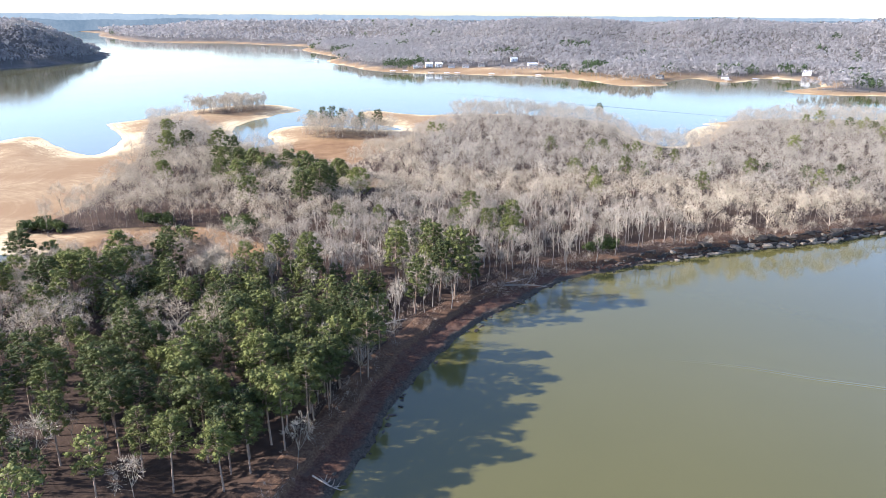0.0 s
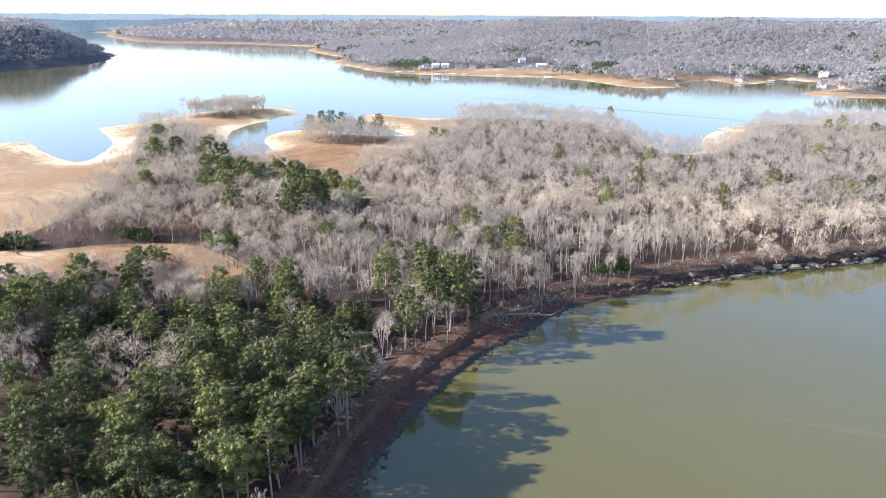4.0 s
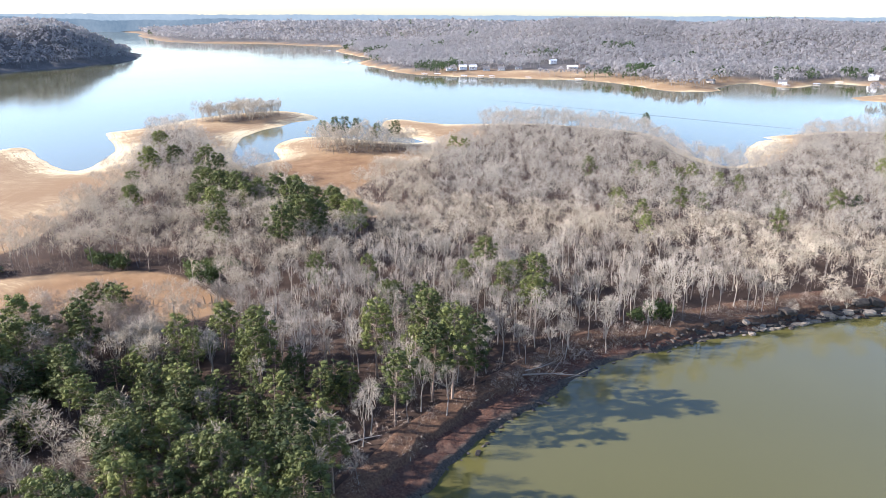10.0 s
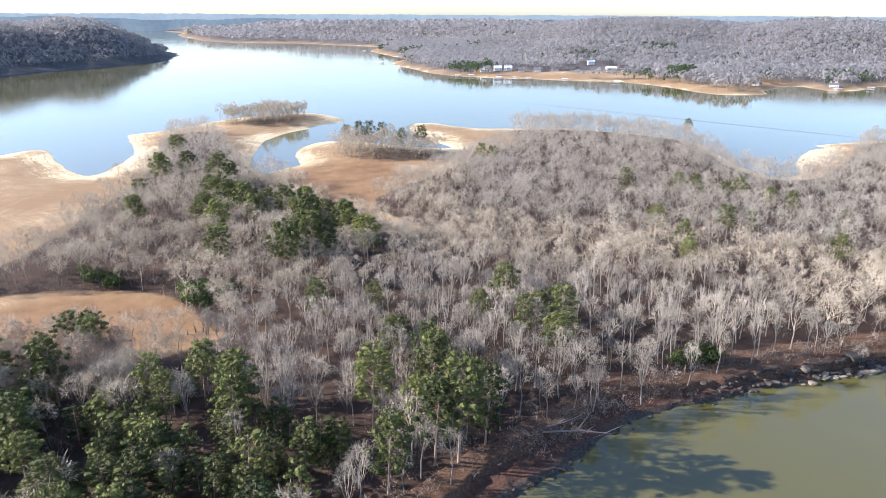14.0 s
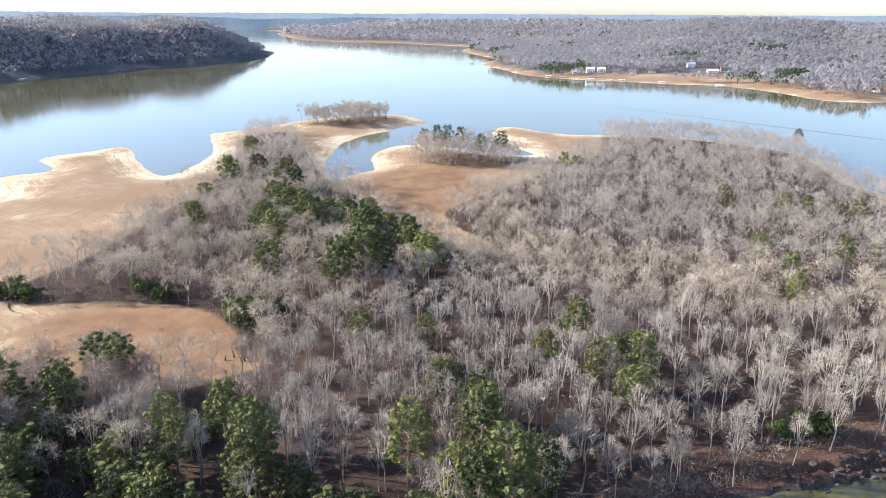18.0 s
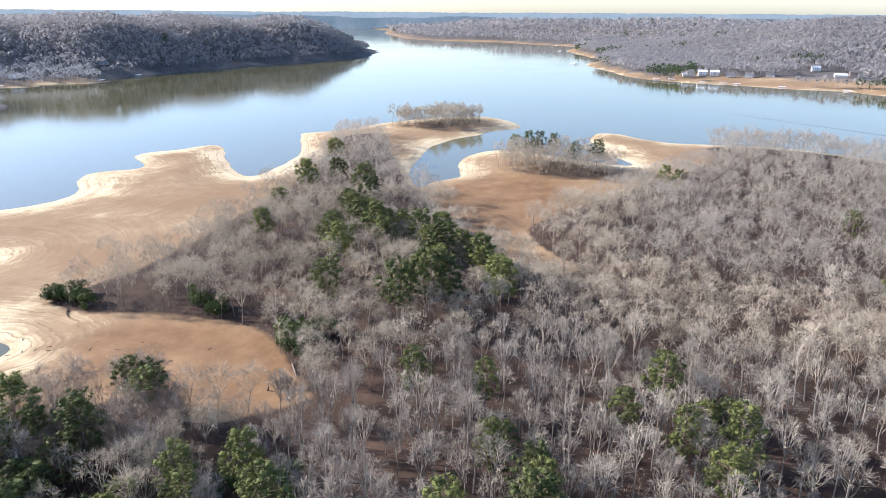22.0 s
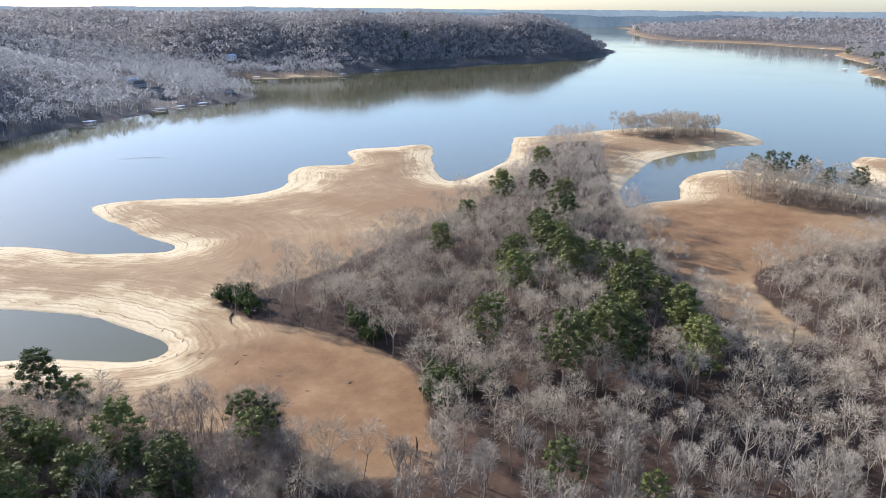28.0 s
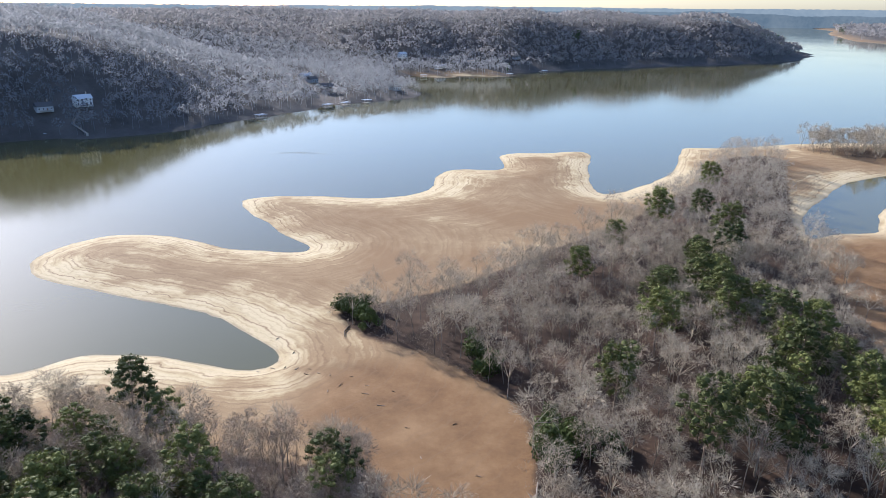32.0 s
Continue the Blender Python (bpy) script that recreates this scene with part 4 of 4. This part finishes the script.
# ---------------------------------------------------------------- far woods
# clearings round the lake houses: x, y, radius
CLEARINGS = [(20, 1345, 35), (80, 1335, 38), (130, 1340, 40), (190, 1330, 35), (-20, 1350, 22), (110, 1385, 35), (150, 1395, 40), (145, 1455, 38), (190, 1425, 30), (341, 1240, 16), (-10, 1375, 26), (40, 1370, 24), (463, 1203, 14), (625, 1255, 14), (684, 1250, 18), (-668, 337, 11), (-640, 299, 11),
             (-770, 600, 18), (-832, 606, 16), (-871, 610, 14), (-756, 690, 10), (-776, 500, 9), (-995, 868, 14), (-927, 894, 10), (-910, 1037, 9), (-650, 340, 12), (-628, 297, 10), (-745, 592, 18), (-722, 580, 16), (-810, 606, 14),
             (-850, 612, 14), (-738, 686, 12), (-755, 498, 12), (-735, 490, 12), (-975, 866, 14), (-910, 894, 12), (-890, 1037, 12), (-905, 955, 14), (-760, 540, 14)]
def far_green(seed, tall):
    rng = np.random.default_rng(seed)
    b = Build()
    b.spike((0, 0, -1), (0, 0, tall * 0.8), 0.6, rng)
    for i in range(34):
        p = rng.normal(size=3)
        p /= np.linalg.norm(p)
        b.leaf(p * (2.8, 2.8, tall * 0.27) + np.array((0, 0, tall * 0.68)), 2.4, rng, p * 0.6)
    return b


far_bare = [joined([far_dome(500 + n, 15 + n % 4, 5, 13, 1.2, 0.33)]) for n in range(8)]
far_plain = [joined([far_dome(510 + n, 16 + n % 5, 4, 6, 2.9, 0.34)]) for n in range(8)]
far_rough = [joined([far_dome(530 + n, 16 + n % 4, 3, 3, 5.2, 0.42)]) for n in range(6)]
far_ever = [joined([far_green(520 + n, 17 + n % 3)]) for n in range(5)]


def in_sector(px, py):
    ang = np.degrees(np.arctan2(px, py - 50))
    return (ang > -95) & (ang < 42)


def clear_of_houses(px, py):
    ok = np.ones(px.shape, bool)
    for hx, hy, hr in CLEARINGS:
        ok &= np.hypot(px - hx, py - hy) > hr
    return ok


def bank_keep(px, py, d):
    return (np.hypot(px, py - 200) < 1200) & (px < -400) & (py > -60) & clear_of_houses(px, py)


def hill_keep(px, py, d):
    r = np.hypot(px, py - 100)
    return (r < 2300) & ((d > 16) | (px < -700)) & in_sector(px, py) & ~((np.hypot(px, py - 200) < 1200) & (px < -400)) & clear_of_houses(px, py)


def distant_keep(px, py, d):
    r = np.hypot(px, py - 100)
    return (r >= 2300) & (r < 4300) & in_sector(px, py)


far_places = np.concatenate([scatter([RING_LEFT], (-1300, -60), (-500, 1300), 9.2, RNG, 4, bank_keep), scatter([RING_LEFT, RING_RIGHT], (-2300, 250), (1350, 2400), 12.5, RNG, 4, hill_keep),
                             scatter([RING_LEFT, RING_RIGHT], (-4300, -300), (3000, 4300), 28.0, RNG, 24, distant_keep)])


def in_sight(px, py):
    """Trees on the lake's side of the hills; those behind the ridges are left out."""
    top, seen = height_at(px, py) + 20, np.zeros(px.shape, bool)
    for ex, ey in ((0, 0), (12, 110), (2, 217)):
        clear = np.ones(px.shape, bool)
        for u in np.linspace(0.35, 0.985, 45):
            qx, qy = ex + (px - ex) * u, ey + (py - ey) * u
            ground_z = height_at(qx, qy)
            clear &= ground_z + np.where(ground_z > 4, 9, 0) < 100 + (top - 100) * u
        seen |= clear
    return seen


far_places = far_places[in_sight(far_places[:, 0], far_places[:, 1])]
patch = lattice(far_places[:, 0], far_places[:, 1], 90, 21) + 0.6 * lattice(far_places[:, 0], far_places[:, 1], 30, 22)
shore_d = np.maximum(inside_depth(RING_LEFT, *far_places.T), inside_depth(RING_RIGHT, *far_places.T))
green = patch + 1.2 * step_in(np.hypot(far_places[:, 0] + 75, far_places[:, 1] - 1385), 45, 25) + 0.9 * step_in(np.hypot(far_places[:, 0] - 350, far_places[:, 1] - 1350), 130, 70) + 0.35 * step_in(shore_d, 140, 30) > np.where(far_places[:, 0] < -500, np.where(far_places[:, 1] < 900, 1.5, 1.15), 1.0)
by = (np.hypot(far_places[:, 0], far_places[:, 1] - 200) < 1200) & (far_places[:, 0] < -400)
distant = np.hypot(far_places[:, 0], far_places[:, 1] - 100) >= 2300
for name, kinds, sel, mat, words in (("lakeside_woodland", far_bare, by & ~green, M_BANKWOODS, "bare forest on the slopes across the lake, haze painted in blue-grey"),
                                     ("far_woodland", far_plain, ~by & ~green & ~distant, M_FARWOODS, "bare brown-grey forest on the far hills"),
                                     ("distant_woodland", far_rough, ~green & distant, M_FARWOODS, "bare brown-grey forest on the farthest hills"),
                                     ("far_evergreens", far_ever, green, M_FARGREEN, "dark evergreens among the forest across the lake")):
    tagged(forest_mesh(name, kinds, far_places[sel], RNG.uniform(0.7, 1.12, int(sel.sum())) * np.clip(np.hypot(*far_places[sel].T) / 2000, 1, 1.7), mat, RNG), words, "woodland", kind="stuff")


# ---------------------------------------------------------------- rocks of the south bank
def plain(name, colour, rough=0.8, wear=0.25, scale=1.5, metal=0.0):
    m, n, l, b = material(name, rough)
    b.inputs["Metallic"].default_value = metal
    info = n.new("ShaderNodeObjectInfo")
    f = calc(n, l, "ADD", calc(n, l, "MULTIPLY", noise_node(n, l, scale, 6), 0.8), calc(n, l, "MULTIPLY", info.outputs["Random"], 0.3))
    dark = tuple(c * (1 - wear) for c in colour)
    light = tuple(min(1.0, c * (1 + wear)) for c in colour)
    l.new(ramp(n, l, f, [(0.25, dark), (0.8, light)]), b.inputs["Base Color"])
    return m


M_STONE = plain("limestone", (0.23, 0.185, 0.135), 0.9, 0.55, 0.9)
M_DARKSTONE = plain("weathered_stone", (0.06, 0.05, 0.041), 0.9, 0.55, 1.2)
M_DRIFT = plain("driftwood", (0.30, 0.255, 0.21), 0.9, 0.35, 2.0)
M_DEADWOOD = plain("dark_deadwood", (0.10, 0.075, 0.055), 0.9, 0.4, 2.0)


def rock_mesh(name, seed, mat, slab):
    """A broken block: a rounded, knocked-about box with flat bedding."""
    rng = np.random.default_rng(seed)
    bm = bmesh.new()
    bmesh.ops.create_cube(bm, size=1.0)
    bmesh.ops.subdivide_edges(bm, edges=bm.edges[:], cuts=2, use_grid_fill=True)
    bed = rng.uniform(0.82, 1.12, 4)
    for v in bm.verts:
        corner = sum(abs(c) > 0.4 for c in v.co)
        v.co *= 1.0 - 0.09 * corner
        k = bed[int(round((v.co.z / (1.0 - 0.09 * corner) + 0.5) * 3))]
        v.co.x, v.co.y = v.co.x * k, v.co.y * k
        v.co += Vector(rng.uniform(-0.07, 0.07, 3))
        v.co.z *= slab
    bm.normal_update()
    me = bpy.data.meshes.new(name)
    bm.to_mesh(me)
    bm.free()
    me.materials.append(mat)
    return me


def along(line, s):
    """The point and the inward normal at a length s along the line."""
    seg = np.linalg.norm(np.diff(line, axis=0), axis=1)
    cum = np.concatenate([[0], np.cumsum(seg)])
    k = min(int(np.searchsorted(cum, s, side="right")) - 1, len(seg) - 1)
    d = (line[k + 1] - line[k]) / seg[k]
    return line[k] + d * (s - cum[k]), np.array((-d[1], d[0])), math.atan2(d[1], d[0])


edge_line = np.array([p for p in SHORE_SOUTH if 125 < p[1] < 380], float)
edge_length = float(np.linalg.norm(np.diff(edge_line, axis=0), axis=1).sum())
pale_rocks = [rock_mesh("limestone_slab", 700 + n, M_STONE, 0.55 + 0.1 * (n % 3)) for n in range(6)]
dark_rocks = [rock_mesh("bank_rock", 720 + n, M_DARKSTONE, 0.6 + 0.1 * (n % 3)) for n in range(6)]
s = 0.0
spots = []
while s < edge_length - 1 and len(spots) < 296:
    p, inward, a = along(edge_line, s)
    e = float(step_in(np.array(p[0]), 40, 105))
    spots.append((s, 0.3, 0.0))
    if e > 0.2:
        spots.append((s + 0.8, 2.2, 1.0))
        spots.append((s + 1.6, 3.9, 2.0))
    s += 1.6 + 1.2 * e
for s, inset, row in spots:
    p, inward, a = along(edge_line, min(s, edge_length - 0.5))
    e = float(step_in(np.array(p[0]), 60, 115))
    q = p + inward * (inset + RNG.normal() * (0.9 - 0.4 * e))
    pale = RNG.uniform() < e * (0.85 if row == 0 else 0.35 if row == 1 else 0.0)
    size = (0.62 + 1.35 * e) * float(RNG.lognormal(0, 0.45 - 0.15 * e))
    z = bank_height(q[0], q[1])
    ob = new("limestone_slab" if pale else "bank_rock", (pale_rocks if pale else dark_rocks)[int(RNG.integers(6))])
    ob.matrix_basis = Matrix.LocRotScale((q[0], q[1], max(z, -0.15) + 0.1 * size), Euler((RNG.normal() * 0.15, RNG.normal() * 0.15, a + RNG.normal() * (0.8 - 0.5 * e))),
                                         (size * float(RNG.uniform(1.2, 2.2)), size * float(RNG.uniform(0.8, 1.2)), size * float(RNG.uniform(0.6, 1.2))))
    tagged(ob, "pale limestone slab lying at the lake's edge" if pale else "dark weathered rock on the eroded lake bank", "rock", "rocks along the south bank")


# ---------------------------------------------------------------- dead wood
def log_thing(name, a, b, radius, mat, label, limbs=0, seed=0):
    rng = np.random.default_rng(seed)
    a, b = np.array(a, float), np.array(b, float)
    body = Build()
    mid = (a + b) / 2 + rng.normal(size=3) * (0.12, 0.12, 0.03) * np.linalg.norm(b - a) * 0.5
    body.tube([a, mid, b], [radius, radius * 0.8, radius * 0.35], 6)
    for i in range(limbs):
        u = rng.uniform(0.3, 0.95)
        p = a + (b - a) * u
        d = (b - a) / np.linalg.norm(b - a) * 0.6 + rng.normal(size=3) * 0.5
        d[2] = abs(d[2])
        body.tube([p, p + d * np.linalg.norm(b - a) * 0.16, p + d * np.linalg.norm(b - a) * 0.28], [radius * 0.4, radius * 0.25, 0.01], 4)
    ob = new(name, body.mesh(name, mat, True))
    return tagged(ob, label, "log", "dead wood")


def on_ground(x, y, up=0.0):
    return (x, y, bank_height(x, y) + up)


log_thing("fallen_tree", on_ground(23, 252, 0.3), on_ground(40, 257, 1.2), 0.28, M_DRIFT, "pale fallen tree lying across the eroded red bank", 7, 1)
log_thing("fallen_tree", on_ground(24, 254, 0.3), on_ground(33, 262, 0.8), 0.2, M_DRIFT, "pale fallen tree lying across the eroded red bank", 4, 2)
log_thing("fallen_tree", on_ground(-29, 136, 0.3), on_ground(-22, 133, 0.9), 0.22, M_DRIFT, "pale dead branchy tree washed onto the bank", 9, 3)
log_thing("fallen_tree", on_ground(-20, 215, 0.3), on_ground(-12, 217, 0.6), 0.2, M_DRIFT, "pale dead branchy tree washed onto the bank", 6, 4)
log_thing("leaning_log", on_ground(-185, 318, 0.2), on_ground(-179, 313, 0.4), 0.25, M_DEADWOOD, "dark log lying on sand beside the evergreen shrubs", 2, 5)
log_thing("root_log", on_ground(-101, 322, 0.3), on_ground(-96, 318, 0.3), 0.2, M_DRIFT, "pale uprooted log at the edge of the mud flat", 5, 6)
log_thing("root_log", on_ground(-90, 311, 0.3), on_ground(-84, 304, 0.4), 0.18, M_DRIFT, "pale uprooted log at the edge of the mud flat", 4, 7)
for n, (x, y, h) in enumerate([(-86, 298, 2.6), (-84, 299, 3.4), (-82, 297, 2.2), (-88, 296, 1.4), (-80, 299, 1.8)]):
    log_thing("dead_stump", on_ground(x, y, -0.3), on_ground(x + 0.3 * (n - 2), y + 0.2, h), 0.28, M_DEADWOOD, "dark dead stump standing in the mud flat", 2, 20 + n)
DRIFT = [(-176, 283), (-192, 296), (-194, 289), (-168, 295), (-164, 296), (-153, 297), (-149, 303), (-142, 307), (-176, 287), (-156, 302), (-152, 293), (-119, 310), (-100, 302), (-104, 289), (-170, 292),
         (-166, 293), (-160, 298), (-173, 290), (-146, 300), (-180, 296), (-138, 300), (-125, 300), (-112, 296)]
for n, (x, y) in enumerate(DRIFT):
    a = RNG.uniform(0, 3.14) if n % 3 else 0.6
    l = float(RNG.uniform(0.8, 2.4))
    log_thing("drift_log", on_ground(x, y, 0.05), on_ground(x + l * math.cos(a), y + l * math.sin(a), 0.15), 0.11, M_DEADWOOD if n % 2 else M_DRIFT, "small drift log stranded on the dried lake bed", 1, 40 + n)

# ---------------------------------------------------------------- houses and docks round the lake
M_WHITE, M_GREYWALL, M_TAN, M_DARKWALL = plain("white_siding", (0.78, 0.78, 0.76), 0.6, 0.06), plain("grey_siding", (0.42, 0.44, 0.46), 0.6, 0.1), plain("tan_siding", (0.55, 0.46, 0.36), 0.7, 0.1), plain("brown_siding", (0.20, 0.16, 0.13), 0.7, 0.15)
M_ROOF, M_ROOFPALE, M_DECK = plain("dark_shingles", (0.12, 0.115, 0.115), 0.9, 0.2), plain("pale_metal_roof", (0.62, 0.65, 0.68), 0.45, 0.08), plain("weathered_decking", (0.42, 0.38, 0.33), 0.8, 0.2)
M_DOOR, M_GLASSDARK = plain("painted_door", (0.16, 0.10, 0.07), 0.5, 0.1), plain("window_glass", (0.05, 0.06, 0.07), 0.08, 0.1)


def box_bm(parts):
    """One mesh out of boxes given by centre and size."""
    bm = bmesh.new()
    for (cx, cy, cz), (sx, sy, sz) in parts:
        got = bmesh.ops.create_cube(bm, size=1.0)["verts"]
        bmesh.ops.scale(bm, vec=(sx, sy, sz), verts=got)
        bmesh.ops.translate(bm, vec=(cx, cy, cz), verts=got)
    return bm


def part(name, bm, mat, parent, label=""):
    me = bpy.data.meshes.new(name)
    bm.to_mesh(me)
    bm.free()
    me.materials.append(mat)
    ob = new(name, me)
    ob.parent = parent
    return tagged(ob, label) if label else ob


def house(w, d, h, storeys, wall_mat, roof_mat, label):
    """A lake house, its gable roof along x, its windows to the lake (-y)."""
    root = tagged(new("lake_house"), label, "house", "houses across the lake")
    part("wall", box_bm([((0, 0, h / 2 - 0.6), (w, d, h + 1.2))]), wall_mat, root)
    bm = bmesh.new()
    rise, o = d * 0.33, 0.5
    rows = [[bm.verts.new((x, y, z)) for x in (-w / 2 - o, w / 2 + o)] for y, z in ((-d / 2 - o, h - 0.15), (0, h + rise), (d / 2 + o, h - 0.15), (d / 2 + o, h - 0.4), (-d / 2 - o, h - 0.4))]
    for a, b in zip(rows, rows[1:] + rows[:1]):
        bm.faces.new((a[0], a[1], b[1], b[0]))
    bm.faces.new([r[0] for r in rows])
    bm.faces.new([r[1] for r in rows][::-1])
    part("roof", bm, roof_mat, root)
    n = max(2, int(w / 3))
    for s in range(storeys):
        for i in range(n):
            x = -w / 2 + w * (i + 0.5) / n
            z = 1.6 + s * 2.9
            if s == 0 and i == n // 2:
                part("door", box_bm([((x, -d / 2 - 0.03, 1.05), (1.0, 0.1, 2.1))]), M_DOOR, root)
                continue
            win = part("window", box_bm([((x, -d / 2 - 0.03, z), (1.5, 0.1, 1.5))]), M_WHITE, root)
            part("pane", box_bm([((x, -d / 2 - 0.06, z), (1.25, 0.1, 1.25))]), M_GLASSDARK, win)
    part("chimney", box_bm([((w * 0.3, d * 0.15, h + rise * 0.8), (0.8, 0.8, rise * 1.2 + 1))]), M_TAN, root)
    part("deck", box_bm([((0, -d / 2 - 1.6, 0.25), (w * 0.8, 3.0, 0.25))] + [((x, -d / 2 - 3.0, -0.4), (0.15, 0.15, 1.4)) for x in (-w * 0.38, 0, w * 0.38)]), M_DECK, root)
    return root


HOUSES = {
    "white": (house(13, 9, 5.6, 2, M_WHITE, M_ROOFPALE, "white two-storey lake house with a pale roof"),
              [(-30, 1388, 8), (-12, 1389, 8), (140, 1500, 5), (360, 1481, -20), (621, 1261, -15), (-652, 331, 98), (-995, 868, 95)]),
    "long": (house(18, 7, 3.2, 1, M_WHITE, M_ROOFPALE, "long low white lakeside house with a pale roof"),
             [(-50, 1376, 10), (169, 1425, 5), (679, 1256, -10), (-820, 612, 110), (-927, 894, 95)]),
    "grey": (house(12, 9, 3.6, 1, M_GREYWALL, M_ROOF, "grey single-storey lake house with a dark roof"),
             [(12, 1379, 0), (39, 1381, -5), (70, 1398, 0), (200, 1428, 0), (461, 1207, -20), (-652, 302, 98), (-790, 606, 105), (-730, 684, 100), (-720, 500, 95), (-910, 1037, 95)]),
    "brown": (house(17, 11, 6.0, 2, M_DARKWALL, M_ROOF, "large dark brown lake house with a broad roof"), [(-735, 596, 105), (338, 1264, -25), (339, 1349, -20), (193, 1455, 0)]),
    "tan": (house(11, 8, 3.4, 1, M_TAN, M_ROOF, "tan single-storey lake house with a dark roof"), [(353, 1205, -40), (693, 1262, -10), (-735, 545, 95), (-930, 957, 90)]),
}
for key, (proto, places) in HOUSES.items():
    for n, (x, y, turn) in enumerate(places):
        m = pose(*on_ground(x, y, 0.5), 0, 0, turn)
        if n == 0:
            proto.matrix_basis = m
        else:
            copy_thing(proto, m)


def dock():
    """A roofed floating dock with its gangway to the shore (+y)."""
    root = tagged(new("boat_dock"), "roofed floating boat dock moored at the lake's edge", "dock", "docks round the lake")
    part("deck", box_bm([((0, 0, 0.35), (9, 6, 0.3)), ((0, 0, 0.1), (8.6, 5.6, 0.4))]), M_DECK, root)
    for x in (-4, 4):
        for y in (-2.6, 2.6):
            part("post", box_bm([((x, y, 1.8), (0.18, 0.18, 2.8))]), M_GREYWALL, root)
    part("roof", box_bm([((0, 0, 3.3), (10, 7, 0.22)), ((0, 0, 3.5), (6, 4, 0.2))]), M_ROOFPALE, root)
    part("gangway", box_bm([((0, 10, 0.55), (1.6, 15, 0.2)), ((-0.75, 10, 1.1), (0.08, 15, 0.08)), ((0.75, 10, 1.1), (0.08, 15, 0.08))]), M_DECK, root)
    return root


DOCKS = [(-95, 1335, 10), (-72, 1332, 10), (-25, 1300, 0), (3, 1296, 0), (22, 1294, 0), (81, 1276, 0), (160, 1258, 0), (456, 1180, 20), (511, 1205, -20), (560, 1240, -10), (-285, 1642, 60), (-425, 2110, 70),
         (-630, 300, 98), (-626, 330, 98), (-632, 475, 110), (-664, 560, 100), (-668, 583, 100), (-674, 612, 100), (-880, 830, 60), (-828, 951, 90), (-846, 1040, 90)]
proto = dock()
for n, (x, y, turn) in enumerate(DOCKS):
    m = pose(x, y, 0, 0, 0, turn)
    if n == 0:
        proto.matrix_basis = m
    else:
        copy_thing(proto, m)


def stairway(points, label):
    """A pale railed stairway down a wooded slope: flights of planks between low landings."""
    root = tagged(new("stairway"), label, "stairway", "stairways to the docks")
    p = even_line(points + [points[-1]], 6.0)
    z = [max(bank_height(x, y), 0.4) + 0.5 for x, y in p]
    for (ax, ay), (bx2, by2), za, zb in zip(p[:-1], p[1:], z[:-1], z[1:]):
        run = math.hypot(bx2 - ax, by2 - ay)
        bm = box_bm([((run * (i + 0.5) / 6, 0, (zb - za) * (i + 0.5) / 6), (run / 6 + 0.1, 1.7, 0.22)) for i in range(6)])
        flight = part("flight", bm, M_DECK, root)
        flight.matrix_basis = pose(ax, ay, za, 0, 0, math.degrees(math.atan2(by2 - ay, bx2 - ax)))
        for side in (-0.85, 0.85):
            part("post", box_bm([((0, side, 0.35), (0.14, 0.14, 1.5))]), M_DECK, flight)
    return root


stairway([(-655, 322), (-648, 327), (-640, 324), (-632, 318), (-622, 322), (-612, 324), (-604, 322)], "pale wooden stairway winding down to the boat dock")
stairway([(-700, 598), (-694, 594), (-688, 598), (-682, 596), (-676, 593)], "pale wooden stairway running down to the boat dock")

# ---------------------------------------------------------------- wakes on the lake
def wake(points, crests, gap, height, label):
    """A train of low crests along a line."""
    p = even_line(points + [points[-1]], 2.5)
    t = np.gradient(p, axis=0)
    t /= np.linalg.norm(t, axis=1)[:, None]
    side = np.stack([-t[:, 1], t[:, 0]], 1)
    off = np.linspace(0, crests * gap, crests * 6 + 1)
    x, y = p[:, None, 0] + side[:, None, 0] * off, p[:, None, 1] + side[:, None, 1] * off
    fade = np.sin(np.linspace(0, math.pi, len(p)))[:, None] * np.sin(np.linspace(0, math.pi, len(off)))[None, :]
    z = 0.004 + height * fade * (0.5 - 0.5 * np.cos(2 * math.pi * off / gap))[None, :]
    i = np.arange(x.size).reshape(x.shape)
    ob = object_of("water_wake", np.stack([x.ravel(), y.ravel(), z.ravel()], 1), np.stack([i[:-1, :-1], i[1:, :-1], i[1:, 1:], i[:-1, 1:]], -1).reshape(-1, 4), M_WATER, smooth=True)
    return tagged(ob, label, "water", kind="structure")


wake([(60, 197), (87, 191), (108, 183), (124, 178), (150, 167), (180, 152)], 4, 1.3, 0.09, "faint wake rippling across the calm water")
wake([(-30, 1000), (61, 933), (170, 851), (296, 757), (380, 700)], 1, 3.2, 0.22, "thin dark boat wake across the lake")
wake([(-470, 410), (-460, 430), (-440, 452)], 4, 1.6, 0.07, "small wake rippling across the calm water")
